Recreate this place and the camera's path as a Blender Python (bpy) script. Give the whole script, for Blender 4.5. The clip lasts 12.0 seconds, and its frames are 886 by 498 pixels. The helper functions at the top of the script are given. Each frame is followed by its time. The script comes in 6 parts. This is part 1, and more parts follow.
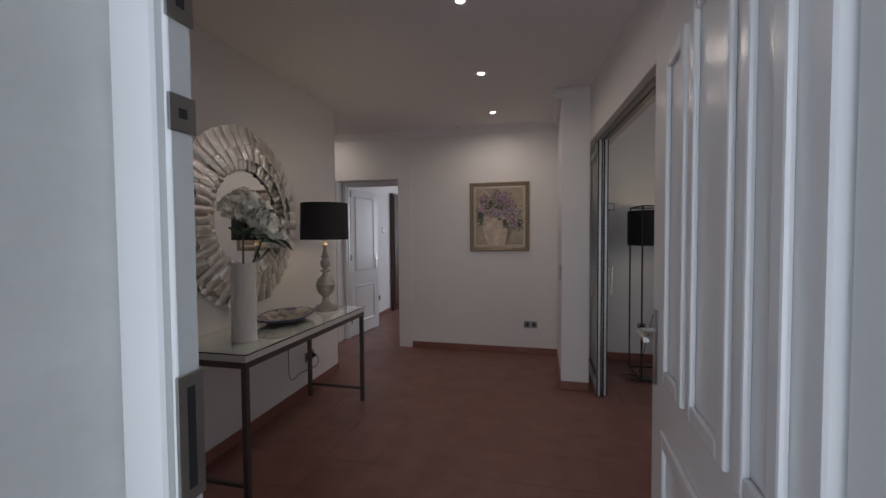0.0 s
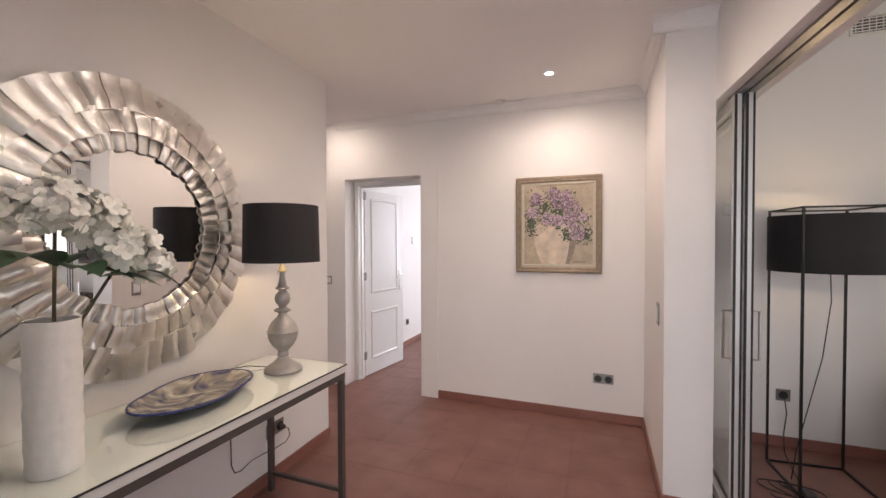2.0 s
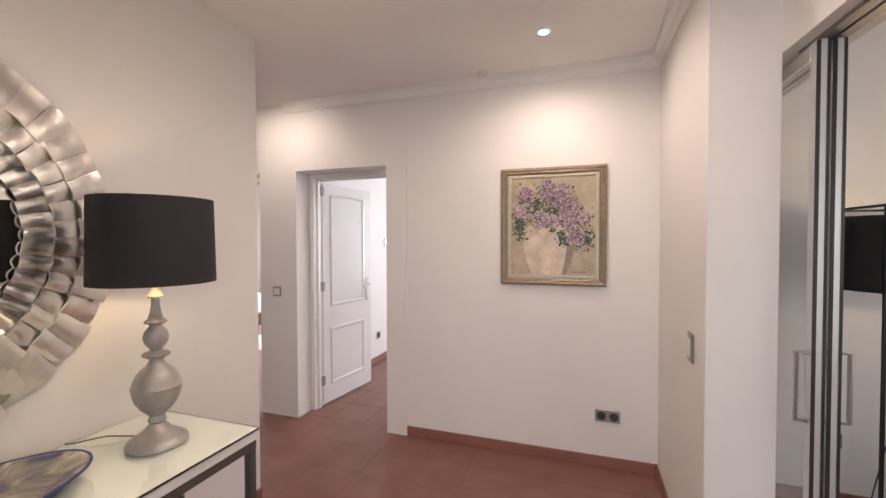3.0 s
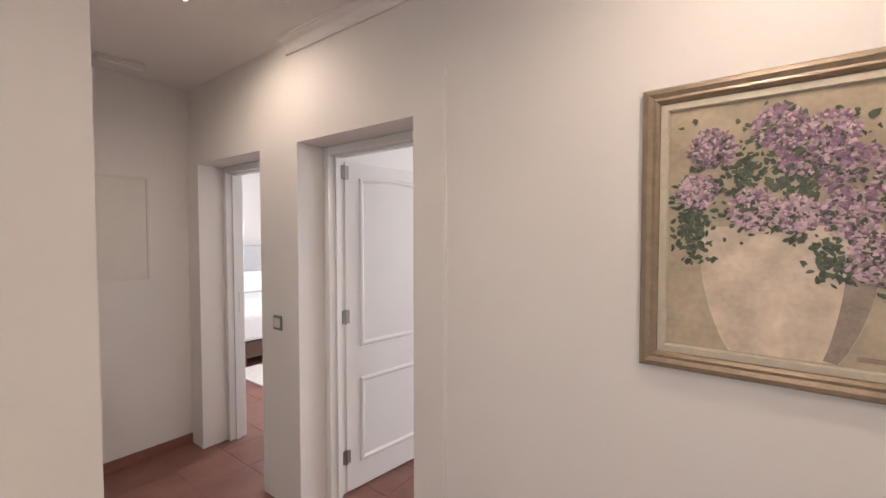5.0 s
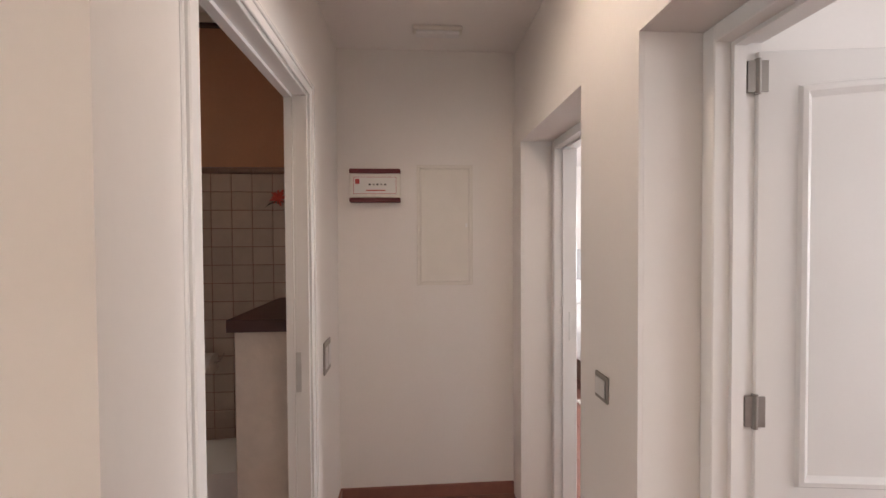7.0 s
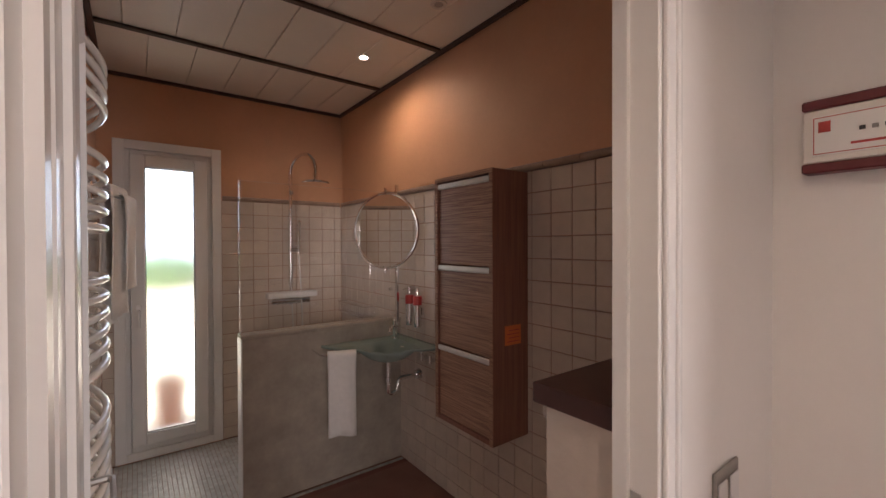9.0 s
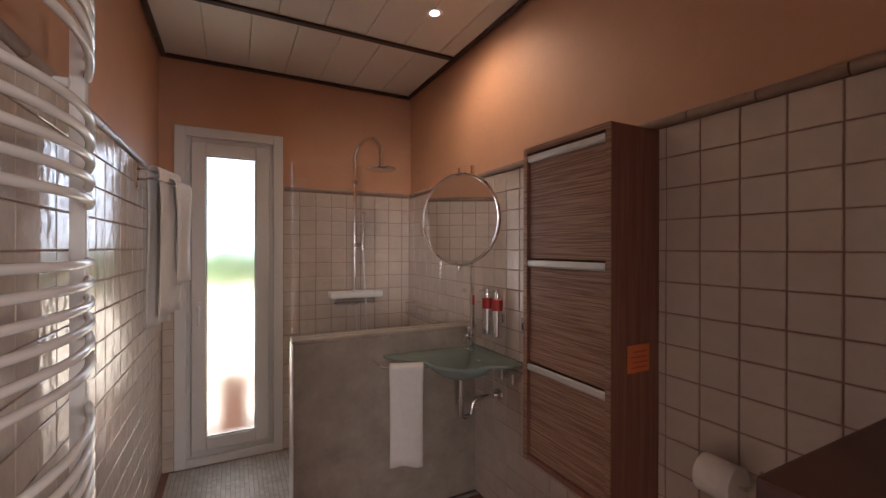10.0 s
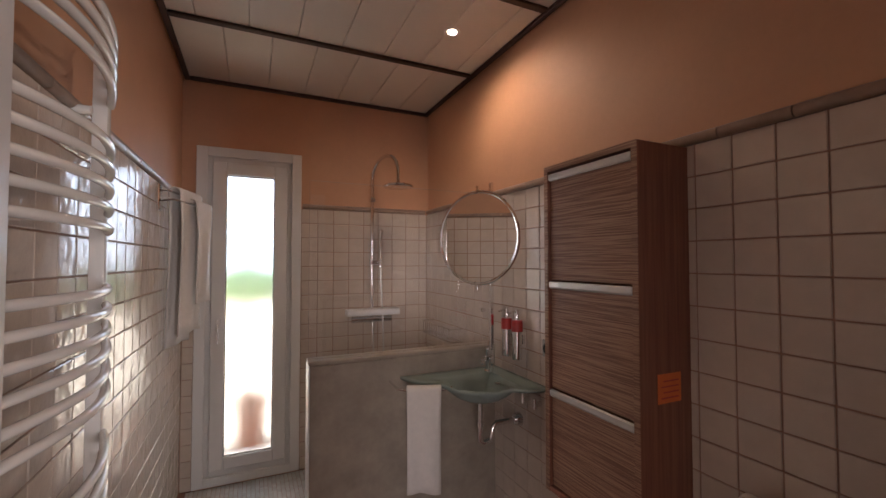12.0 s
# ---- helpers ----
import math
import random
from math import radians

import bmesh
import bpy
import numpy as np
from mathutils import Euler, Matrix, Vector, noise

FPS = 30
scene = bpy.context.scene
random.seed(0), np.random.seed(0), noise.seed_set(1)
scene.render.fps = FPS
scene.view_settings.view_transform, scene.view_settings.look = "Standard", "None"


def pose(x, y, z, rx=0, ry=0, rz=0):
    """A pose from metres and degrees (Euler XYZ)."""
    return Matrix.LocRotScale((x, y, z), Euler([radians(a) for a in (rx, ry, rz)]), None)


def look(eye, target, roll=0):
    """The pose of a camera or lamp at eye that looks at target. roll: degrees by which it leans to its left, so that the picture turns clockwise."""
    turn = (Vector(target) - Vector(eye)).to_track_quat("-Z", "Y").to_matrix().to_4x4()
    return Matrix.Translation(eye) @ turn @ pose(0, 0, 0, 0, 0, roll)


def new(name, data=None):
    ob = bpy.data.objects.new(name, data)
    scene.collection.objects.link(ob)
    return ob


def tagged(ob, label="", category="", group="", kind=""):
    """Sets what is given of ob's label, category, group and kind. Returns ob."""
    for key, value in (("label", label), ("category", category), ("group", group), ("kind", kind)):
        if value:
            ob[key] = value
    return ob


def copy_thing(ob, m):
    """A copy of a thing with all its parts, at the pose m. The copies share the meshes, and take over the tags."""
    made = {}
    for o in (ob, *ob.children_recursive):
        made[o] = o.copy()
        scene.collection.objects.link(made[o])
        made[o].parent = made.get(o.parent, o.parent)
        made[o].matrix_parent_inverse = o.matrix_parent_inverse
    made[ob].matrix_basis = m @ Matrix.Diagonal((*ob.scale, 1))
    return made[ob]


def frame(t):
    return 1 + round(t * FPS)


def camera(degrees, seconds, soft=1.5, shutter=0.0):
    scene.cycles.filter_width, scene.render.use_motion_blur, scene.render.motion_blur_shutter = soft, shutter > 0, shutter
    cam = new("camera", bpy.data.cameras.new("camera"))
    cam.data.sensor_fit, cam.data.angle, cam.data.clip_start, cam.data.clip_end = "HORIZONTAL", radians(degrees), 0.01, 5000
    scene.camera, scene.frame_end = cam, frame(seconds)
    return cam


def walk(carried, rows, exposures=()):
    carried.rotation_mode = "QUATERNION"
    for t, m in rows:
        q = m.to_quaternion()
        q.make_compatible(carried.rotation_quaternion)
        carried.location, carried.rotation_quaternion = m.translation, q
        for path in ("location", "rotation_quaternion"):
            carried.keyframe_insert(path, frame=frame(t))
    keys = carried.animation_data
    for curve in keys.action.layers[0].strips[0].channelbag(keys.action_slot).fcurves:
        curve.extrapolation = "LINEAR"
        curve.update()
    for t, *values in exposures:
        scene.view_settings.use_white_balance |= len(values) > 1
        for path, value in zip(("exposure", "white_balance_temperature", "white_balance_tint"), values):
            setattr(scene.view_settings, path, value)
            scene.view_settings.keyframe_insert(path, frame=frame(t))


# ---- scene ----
cam = camera(94.0, 12.0)
PATH = [
    (0, (-0.267, -0.301, 1.403), (-0.735, 1.642, 1.331), -0.4),
    (0.5, (-0.309, 0.058, 1.394), (-0.89, 1.971, 1.33), -0.4),
    (1, (-0.346, 0.39, 1.42), (-1.039, 2.266, 1.363), -0.3),
    (1.5, (-0.377, 0.679, 1.457), (-1.099, 2.544, 1.406), -0.3),
    (2, (-0.427, 0.999, 1.472), (-1.138, 2.868, 1.432), -0.2),
    (2.5, (-0.505, 1.319, 1.491), (-1.146, 3.213, 1.447), -0.1),
    (4.5, (-0.705, 2.843, 1.573), (-1.537, 4.661, 1.505), -0.4),
    (5, (-0.844, 3.219, 1.586), (-2.039, 4.821, 1.516), -0.0),
    (5.5, (-1.038, 3.477, 1.571), (-2.544, 4.793, 1.513), 0.0),
    (6, (-1.261, 3.699, 1.552), (-3.019, 4.651, 1.505), -0.2),
    (6.5, (-1.504, 3.852, 1.532), (-3.416, 4.438, 1.492), -0.3),
    (8.5, (-2.584, 4.137, 1.582), (-4.097, 2.829, 1.545), -0.4),
    (9, (-2.744, 3.918, 1.576), (-3.939, 2.314, 1.558), -0.2),
    (9.5, (-2.86, 3.699, 1.569), (-3.85, 1.961, 1.556), 0.0),
    (10, (-2.969, 3.471, 1.517), (-3.877, 1.689, 1.513), 0.1),
    (10.5, (-3.032, 3.297, 1.457), (-3.907, 1.498, 1.471), 0.2),
    (11, (-3.056, 3.222, 1.422), (-3.906, 1.412, 1.455), 0.2),
    (11.5, (-3.034, 3.264, 1.438), (-3.872, 1.448, 1.487), 0.1),
    (12, (-2.981, 3.434, 1.551), (-3.815, 1.617, 1.609), -0.0),
]
walk(cam, [(t, look(eye, target, roll)) for t, eye, target, roll in PATH],
     exposures=[(0, -1.42, 5850, 13), (0.5, -0.72, 5750, 11), (1.0, -0.15, 6050, 11), (1.5, 0.10, 6150, 15), (2.0, 0.22, 6300, 17), (2.5, 0.28, 6350, 17), (4.5, 0.08, 6500, 15), (6.5, 0.16, 6650, 15), (8.5, 0.22, 7100, 21), (9.0, 0.24, 7000, 21), (9.5, 0.32, 7000, 23), (12, 0.32, 6900, 22)])


# ---- world, sun, large lights ----
world = bpy.data.worlds.new("world")
scene.world = world
world.use_nodes = True
wn = world.node_tree.nodes
sky = wn.new("ShaderNodeTexSky")
sky.sky_type = "NISHITA"
sky.sun_disc = False
sky.sun_elevation = radians(52)
sky.sun_rotation = radians(20)
world.node_tree.links.new(sky.outputs[0], wn["Background"].inputs[0])
wn["Background"].inputs[1].default_value = 0.15
sun = new("sun", bpy.data.lights.new("sun", "SUN"))
sun.data.energy, sun.data.angle, sun.data.color = 3.0, radians(0.5), (1.0, 0.94, 0.85)
sun.matrix_world = look((3, 8, 12), (0, 0, 0))


def area(name, eye, target, w, h, power, color):
    data = bpy.data.lights.new(name, "AREA")
    data.shape, data.size, data.size_y, data.energy, data.color = "RECTANGLE", w, h, power, color
    ob = new(name, data)
    ob.matrix_world = look(eye, target)
    return ob


def spot(name, x, y, z, power, angle, color, target=None):
    data = bpy.data.lights.new(name, "SPOT")
    data.energy, data.spot_size, data.spot_blend, data.color = power, radians(angle), 0.8, color
    data.shadow_soft_size = 0.03
    ob = new(name, data)
    ob.matrix_world = look((x, y, z), target or (x + 0.001, y, 0))


DAY = (0.93, 0.97, 1.0)
WARM = (1.0, 0.78, 0.52)
HALL = (1.0, 0.82, 0.66)
# daylight standing in the openings
area("daylight_bathroom_sky", (-2.96, -0.75, 1.98), (-2.96, 5, 1.75), 0.9, 0.95, 12, (0.60, 0.79, 1.0))
area("daylight_bathroom_ground", (-2.96, -0.75, 0.55), (-2.96, 5, 0.75), 0.9, 1.15, 11, (1.0, 0.98, 0.82))
area("daylight_entrance", (-0.42, -1.9, 1.35), (-0.42, 4, 1.6), 2.6, 2.4, 104, DAY)
area("daylight_living_window", (2.6, 0.0, 1.45), (2.6, 4, 1.3), 1.8, 1.9, 15, (1.0, 0.96, 0.88))
area("daylight_living_side", (4.62, 2.4, 1.45), (0, 2.6, 1.4), 2.2, 1.9, 16, (1.0, 0.96, 0.88))
area("daylight_bedroom", (-5.2, 8.55, 1.5), (-5.0, 5, 1.3), 1.4, 1.4, 120, DAY)
area("daylight_study", (-1.0, 8.55, 1.5), (-1.4, 5, 1.4), 1.4, 1.4, 70, DAY)
for x, y in ((-0.70, 1.93), (-0.735, 2.96), (-0.77, 4.03), (-2.92, 4.04)):
    spot("downlight_beam", x, y, 2.635, 16 if x < -2 else 23, 165 if x < -2 else 178, HALL, (x, 4.5, 1.2) if x < -2 else None)
spot("downlight_beam", -3.965, 1.41, 2.79, 13.5, 170, (1.0, 0.82, 0.60))

# ---- materials ----


def material(name, color, rough=0.5, metal=0.0, scale=8.0, vary=0.12, bump=0.0, fine=120.0, island=0.0, objvary=0.0, spec=0.5, extra=None):
    """Principled surface with cloudy variation, fine grain and relief, at real size."""
    m = bpy.data.materials.new(name)
    m.use_nodes = True
    n, l = m.node_tree.nodes, m.node_tree.links
    p = n["Principled BSDF"]
    p.inputs["Roughness"].default_value, p.inputs["Metallic"].default_value = rough, metal
    p.inputs["Specular IOR Level"].default_value = spec
    geo = n.new("ShaderNodeNewGeometry")
    big = n.new("ShaderNodeTexNoise")
    big.inputs["Scale"].default_value, big.inputs["Detail"].default_value = scale, 4
    l.new(geo.outputs["Position"], big.inputs["Vector"])
    small = n.new("ShaderNodeTexNoise")
    small.inputs["Scale"].default_value, small.inputs["Detail"].default_value = fine, 3
    l.new(geo.outputs["Position"], small.inputs["Vector"])
    add = n.new("ShaderNodeMath")
    add.operation = "MULTIPLY_ADD"
    l.new(small.outputs["Fac"], add.inputs[0])
    add.inputs[1].default_value = 0.35
    l.new(big.outputs["Fac"], add.inputs[2])
    val = n.new("ShaderNodeMapRange")
    val.inputs["From Min"].default_value, val.inputs["From Max"].default_value = 0.35, 1.0
    val.inputs["To Min"].default_value, val.inputs["To Max"].default_value = 1 - vary, 1 + vary
    l.new(add.outputs[0], val.inputs["Value"])
    fac = val.outputs["Result"]
    if objvary or island:
        info = n.new("ShaderNodeObjectInfo") if objvary else geo
        rnd = info.outputs["Random"] if objvary else geo.outputs["Random Per Island"]
        r2 = n.new("ShaderNodeMapRange")
        amount = objvary or island
        r2.inputs["To Min"].default_value, r2.inputs["To Max"].default_value = 1 - amount, 1 + amount
        l.new(rnd, r2.inputs["Value"])
        mul = n.new("ShaderNodeMath")
        mul.operation = "MULTIPLY"
        l.new(fac, mul.inputs[0])
        l.new(r2.outputs["Result"], mul.inputs[1])
        fac = mul.outputs[0]
    mix = n.new("ShaderNodeVectorMath")
    mix.operation = "SCALE"
    mix.inputs[0].default_value = color[:3]
    l.new(fac, mix.inputs["Scale"])
    l.new(mix.outputs[0], p.inputs["Base Color"])
    if bump:
        b = n.new("ShaderNodeBump")
        b.inputs["Strength"].default_value, b.inputs["Distance"].default_value = bump, 0.004
        l.new(add.outputs[0], b.inputs["Height"])
        l.new(b.outputs[0], p.inputs["Normal"])
    if extra:
        extra(m, n, l, p)
    return m


def glass(name, color=(1, 1, 1), rough=0.0, ior=1.45):
    m = bpy.data.materials.new(name)
    m.use_nodes = True
    p = m.node_tree.nodes["Principled BSDF"]
    p.inputs["Base Color"].default_value = (*color, 1)
    p.inputs["Transmission Weight"].default_value = 1.0
    p.inputs["Roughness"].default_value, p.inputs["IOR"].default_value = rough, ior
    return m


def glow(name, color, strength):
    m = bpy.data.materials.new(name)
    m.use_nodes = True
    p = m.node_tree.nodes["Principled BSDF"]
    p.inputs["Emission Color"].default_value, p.inputs["Emission Strength"].default_value = (*color, 1), strength
    return m


def stripes(m, n, l, p):
    """Horizontal zebrano lines."""
    geo = n.new("ShaderNodeNewGeometry")
    mp = n.new("ShaderNodeMapping")
    mp.inputs["Scale"].default_value = (3, 3, 190)
    l.new(geo.outputs["Position"], mp.inputs["Vector"])
    t = n.new("ShaderNodeTexNoise")
    t.inputs["Scale"].default_value, t.inputs["Detail"].default_value = 1.6, 3
    l.new(mp.outputs[0], t.inputs["Vector"])
    r = n.new("ShaderNodeValToRGB")
    r.color_ramp.elements[0].position, r.color_ramp.elements[1].position = 0.38, 0.62
    r.color_ramp.elements[0].color, r.color_ramp.elements[1].color = (0.19, 0.092, 0.062, 1), (0.42, 0.255, 0.17, 1)
    l.new(t.outputs["Fac"], r.inputs[0])
    l.new(r.outputs[0], p.inputs["Base Color"])


def upright(m, n, l, p):
    """Faint vertical wood grain."""
    geo = n.new("ShaderNodeNewGeometry")
    mp = n.new("ShaderNodeMapping")
    mp.inputs["Scale"].default_value = (60, 60, 2)
    l.new(geo.outputs["Position"], mp.inputs["Vector"])
    t = n.new("ShaderNodeTexNoise")
    t.inputs["Scale"].default_value, t.inputs["Detail"].default_value = 1.5, 4
    l.new(mp.outputs[0], t.inputs["Vector"])
    r = n.new("ShaderNodeValToRGB")
    r.color_ramp.elements[0].position, r.color_ramp.elements[1].position = 0.3, 0.75
    r.color_ramp.elements[0].color, r.color_ramp.elements[1].color = (0.18, 0.068, 0.046, 1), (0.29, 0.128, 0.088, 1)
    l.new(t.outputs["Fac"], r.inputs[0])
    l.new(r.outputs[0], p.inputs["Base Color"])


def cotto(m, n, l, p):
    """Terracotta clouded between brown and rose."""
    geo = n.new("ShaderNodeNewGeometry")
    t = n.new("ShaderNodeTexNoise")
    t.inputs["Scale"].default_value, t.inputs["Detail"].default_value = 5, 6
    l.new(geo.outputs["Position"], t.inputs["Vector"])
    info = n.new("ShaderNodeObjectInfo")
    a = n.new("ShaderNodeMath")
    a.operation = "MULTIPLY_ADD"
    l.new(info.outputs["Random"], a.inputs[0])
    a.inputs[1].default_value = 0.05
    l.new(t.outputs["Fac"], a.inputs[2])
    r = n.new("ShaderNodeValToRGB")
    r.color_ramp.elements[0].position, r.color_ramp.elements[1].position = 0.35, 0.75
    r.color_ramp.elements[0].color, r.color_ramp.elements[1].color = (0.195, 0.086, 0.066, 1), (0.27, 0.128, 0.100, 1)
    l.new(a.outputs[0], r.inputs[0])
    l.new(r.outputs[0], p.inputs["Base Color"])


def patterned(m, n, l, p):
    """Dark and pale floral cushion print."""
    geo = n.new("ShaderNodeNewGeometry")
    t = n.new("ShaderNodeTexVoronoi")
    t.inputs["Scale"].default_value = 14
    l.new(geo.outputs["Position"], t.inputs["Vector"])
    r = n.new("ShaderNodeValToRGB")
    r.color_ramp.elements[0].position, r.color_ramp.elements[1].position = 0.35, 0.5
    r.color_ramp.elements[0].color, r.color_ramp.elements[1].color = (0.02, 0.017, 0.016, 1), (0.5, 0.46, 0.42, 1)
    l.new(t.outputs["Distance"], r.inputs[0])
    l.new(r.outputs[0], p.inputs["Base Color"])


def dish(m, n, l, p):
    """Glazed dish: blue rim, sandy and olive swirls, pale middle."""
    tc = n.new("ShaderNodeTexCoord")
    t = n.new("ShaderNodeTexNoise")
    t.inputs["Scale"].default_value, t.inputs["Detail"].default_value, t.inputs["Distortion"].default_value = 9, 4, 1.8
    l.new(tc.outputs["Object"], t.inputs["Vector"])
    r = n.new("ShaderNodeValToRGB")
    e = r.color_ramp.elements
    e[0].position, e[0].color = 0.32, (0.06, 0.07, 0.15, 1)
    e[1].position, e[1].color = 0.7, (0.58, 0.55, 0.49, 1)
    mid = e.new(0.5)
    mid.color = (0.28, 0.255, 0.21, 1)
    l.new(t.outputs["Fac"], r.inputs[0])
    l.new(r.outputs[0], p.inputs["Base Color"])


WALL = material("white_wall_paint", (0.80, 0.775, 0.75), 0.62, scale=2.5, vary=0.025, bump=0.06, fine=60)
CEIL = material("white_ceiling_paint", (0.85, 0.825, 0.805), 0.7, scale=2, vary=0.02, bump=0.04, fine=50)
ROUGHCAST = material("exterior_plaster", (0.76, 0.74, 0.71), 0.8, scale=6, vary=0.08, bump=0.35, fine=45)
LACQ = material("white_door_lacquer", (0.80, 0.79, 0.775), 0.26, scale=4, vary=0.02, bump=0.02, fine=90)
COTTO = material("terracotta_tile", (0.3, 0.12, 0.075), 0.42, bump=0.08, fine=40, extra=cotto)
GROUT = material("floor_joint", (0.225, 0.104, 0.080), 0.8, vary=0.15, fine=80)
SKIRT = material("terracotta_skirting", (0.26, 0.113, 0.085), 0.4, scale=6, vary=0.15, bump=0.05, fine=50)
APRICOT = material("apricot_wall_paint", (0.60, 0.325, 0.195), 0.58, scale=3, vary=0.07, bump=0.05, fine=40)
TILE = material("cream_glazed_tile", (0.60, 0.51, 0.44), 0.13, scale=14, vary=0.07, bump=0.95, fine=24, objvary=0.05)
TILEJ = material("cream_glazed_tile_field", (0.60, 0.51, 0.44), 0.13, scale=14, vary=0.07, bump=0.95, fine=24, island=0.05)
TGROUT = material("brown_tile_joint", (0.37, 0.22, 0.165), 0.85, vary=0.15, fine=90)
TRIMT = material("tile_trim", (0.31, 0.215, 0.165), 0.35, scale=14, vary=0.2, bump=0.2, fine=50, objvary=0.08)
PLASTER = material("polished_cement", (0.37, 0.31, 0.255), 0.5, scale=9, vary=0.22, bump=0.10, fine=35)
MOSAIC = material("grey_mosaic", (0.55, 0.55, 0.54), 0.35, scale=10, vary=0.1, bump=0.1, island=0.12)
PANEL = material("white_ceiling_board", (0.72, 0.67, 0.60), 0.5, scale=4, vary=0.04, fine=60, island=0.03)
BEAM = material("dark_stained_batten", (0.055, 0.026, 0.018), 0.5, scale=12, vary=0.25, bump=0.1)
CHROME = material("chrome", (0.82, 0.82, 0.83), 0.07, 1.0, vary=0.02)
STEEL = material("brushed_steel", (0.60, 0.59, 0.57), 0.30, 1.0, scale=20, vary=0.08)
DSTEEL = material("dull_steel", (0.33, 0.315, 0.295), 0.38, 0.9, scale=20, vary=0.1)
SILVER = material("silver_leaf", (0.82, 0.79, 0.74), 0.36, 0.95, scale=14, vary=0.14, bump=0.2, fine=70, objvary=0.10)
PEWTER = material("pewter_paint", (0.42, 0.40, 0.37), 0.42, 0.55, scale=18, vary=0.16, bump=0.15, fine=80)
IRON = material("brown_painted_iron", (0.115, 0.10, 0.09), 0.45, 0.4, scale=20, vary=0.15, bump=0.06)
BLACK = material("black_lamp_cloth", (0.016, 0.014, 0.015), 0.75, scale=30, vary=0.15, bump=0.12, fine=500)
BLACKM = material("black_metal", (0.018, 0.017, 0.017), 0.4, 0.3, vary=0.1)
RUBBER = material("black_cable", (0.02, 0.018, 0.017), 0.5)
TOPW = material("white_table_top", (0.72, 0.71, 0.68), 0.3, scale=4, vary=0.03)
CLEAR = glass("clear_glass")
GREENGL = glass("tinted_glass_sheet", (0.93, 0.98, 0.96))
FROST = glass("frosted_glass", (0.97, 0.99, 0.98), 0.35)
BASIN = glass("sea_green_glass", (0.40, 0.50, 0.475), 0.25)
BASIN.node_tree.nodes["Principled BSDF"].inputs["Transmission Weight"].default_value = 0.4
MIRROR = material("mirror", (0.90, 0.90, 0.89), 0.0, 1.0, vary=0.0)
CERAM = material("matt_white_ceramic", (0.85, 0.835, 0.80), 0.5, scale=30, vary=0.03, bump=0.45, fine=55)
PORC = material("white_porcelain", (0.82, 0.81, 0.79), 0.12, vary=0.02)
PETAL = material("ivory_petals", (0.93, 0.92, 0.84), 0.6, scale=20, vary=0.04, island=0.05)
LEAF = material("dark_green_leaf", (0.035, 0.085, 0.035), 0.45, scale=30, vary=0.3)
STEM = material("green_brown_stem", (0.10, 0.08, 0.04), 0.6)
DISH = material("glazed_dish", (0.4, 0.36, 0.28), 0.12, extra=dish)
BLUE = material("blue_glaze_rim", (0.035, 0.05, 0.17), 0.15, scale=25, vary=0.4)
FRAME = material("antique_bronze_frame", (0.30, 0.235, 0.165), 0.42, 0.35, scale=25, vary=0.22, bump=0.2)
LINER = material("cream_frame_slip", (0.56, 0.51, 0.41), 0.5, scale=30, vary=0.1, bump=0.1)
CANVAS = material("oil_ground", (0.45, 0.375, 0.27), 0.45, scale=7, vary=0.38, bump=0.5, fine=60)
OILVASE = material("oil_vase", (0.64, 0.53, 0.41), 0.4, scale=12, vary=0.32, bump=0.5, fine=60)
OILLILAC = material("oil_lilac", (0.27, 0.165, 0.235), 0.5, scale=60, vary=0.3, island=0.35, bump=0.3)
OILROSE = material("oil_pale_rose", (0.54, 0.40, 0.45), 0.5, scale=60, vary=0.25, island=0.25, bump=0.3)
OILGREEN = material("oil_green", (0.075, 0.095, 0.055), 0.4, scale=60, vary=0.3, island=0.45, bump=0.5)
OILDARK = material("oil_shadow", (0.30, 0.235, 0.18), 0.4, scale=30, vary=0.3)
ZEBRA = material("zebrano_laminate", (0.25, 0.13, 0.08), 0.38, bump=0.04, extra=stripes)
WENGE = material("brown_wood_side", (0.14, 0.05, 0.035), 0.4, bump=0.05, extra=upright)
DARKTOP = material("dark_brown_board", (0.060, 0.022, 0.018), 0.42, scale=12, vary=0.12, bump=0.04)
ALU = material("matt_aluminium", (0.74, 0.74, 0.74), 0.38, 0.7, vary=0.03)
TOWEL = material("white_terry", (0.78, 0.73, 0.69), 0.95, scale=40, vary=0.05, bump=0.9, fine=320)
PVC = material("white_window_frame", (0.80, 0.80, 0.80), 0.3, vary=0.02)
ENAMEL = material("white_enamel", (0.80, 0.77, 0.73), 0.18, vary=0.02)
PLASTIC = material("pale_plastic", (0.76, 0.73, 0.68), 0.4, vary=0.03)
GREYPL = material("grey_plastic", (0.30, 0.29, 0.28), 0.4, vary=0.06)
DARKPL = material("dark_plastic", (0.03, 0.03, 0.03), 0.35)
MAROON = material("maroon_plastic", (0.13, 0.018, 0.022), 0.4, vary=0.08)
REDPL = material("red_plastic", (0.48, 0.03, 0.025), 0.3)
REDPRINT = material("red_print", (0.50, 0.06, 0.05), 0.5)
ORANGE = material("orange_paper", (0.72, 0.19, 0.06), 0.7, scale=20, vary=0.06)
SOFA = material("black_leather", (0.018, 0.016, 0.016), 0.4, scale=20, vary=0.2, bump=0.3)
CUSHION = material("printed_cushion", (0.3, 0.3, 0.3), 0.9, bump=0.3, extra=patterned)
BASKET = material("sand_canvas", (0.42, 0.36, 0.27), 0.9, scale=12, vary=0.12, bump=0.5, fine=150)
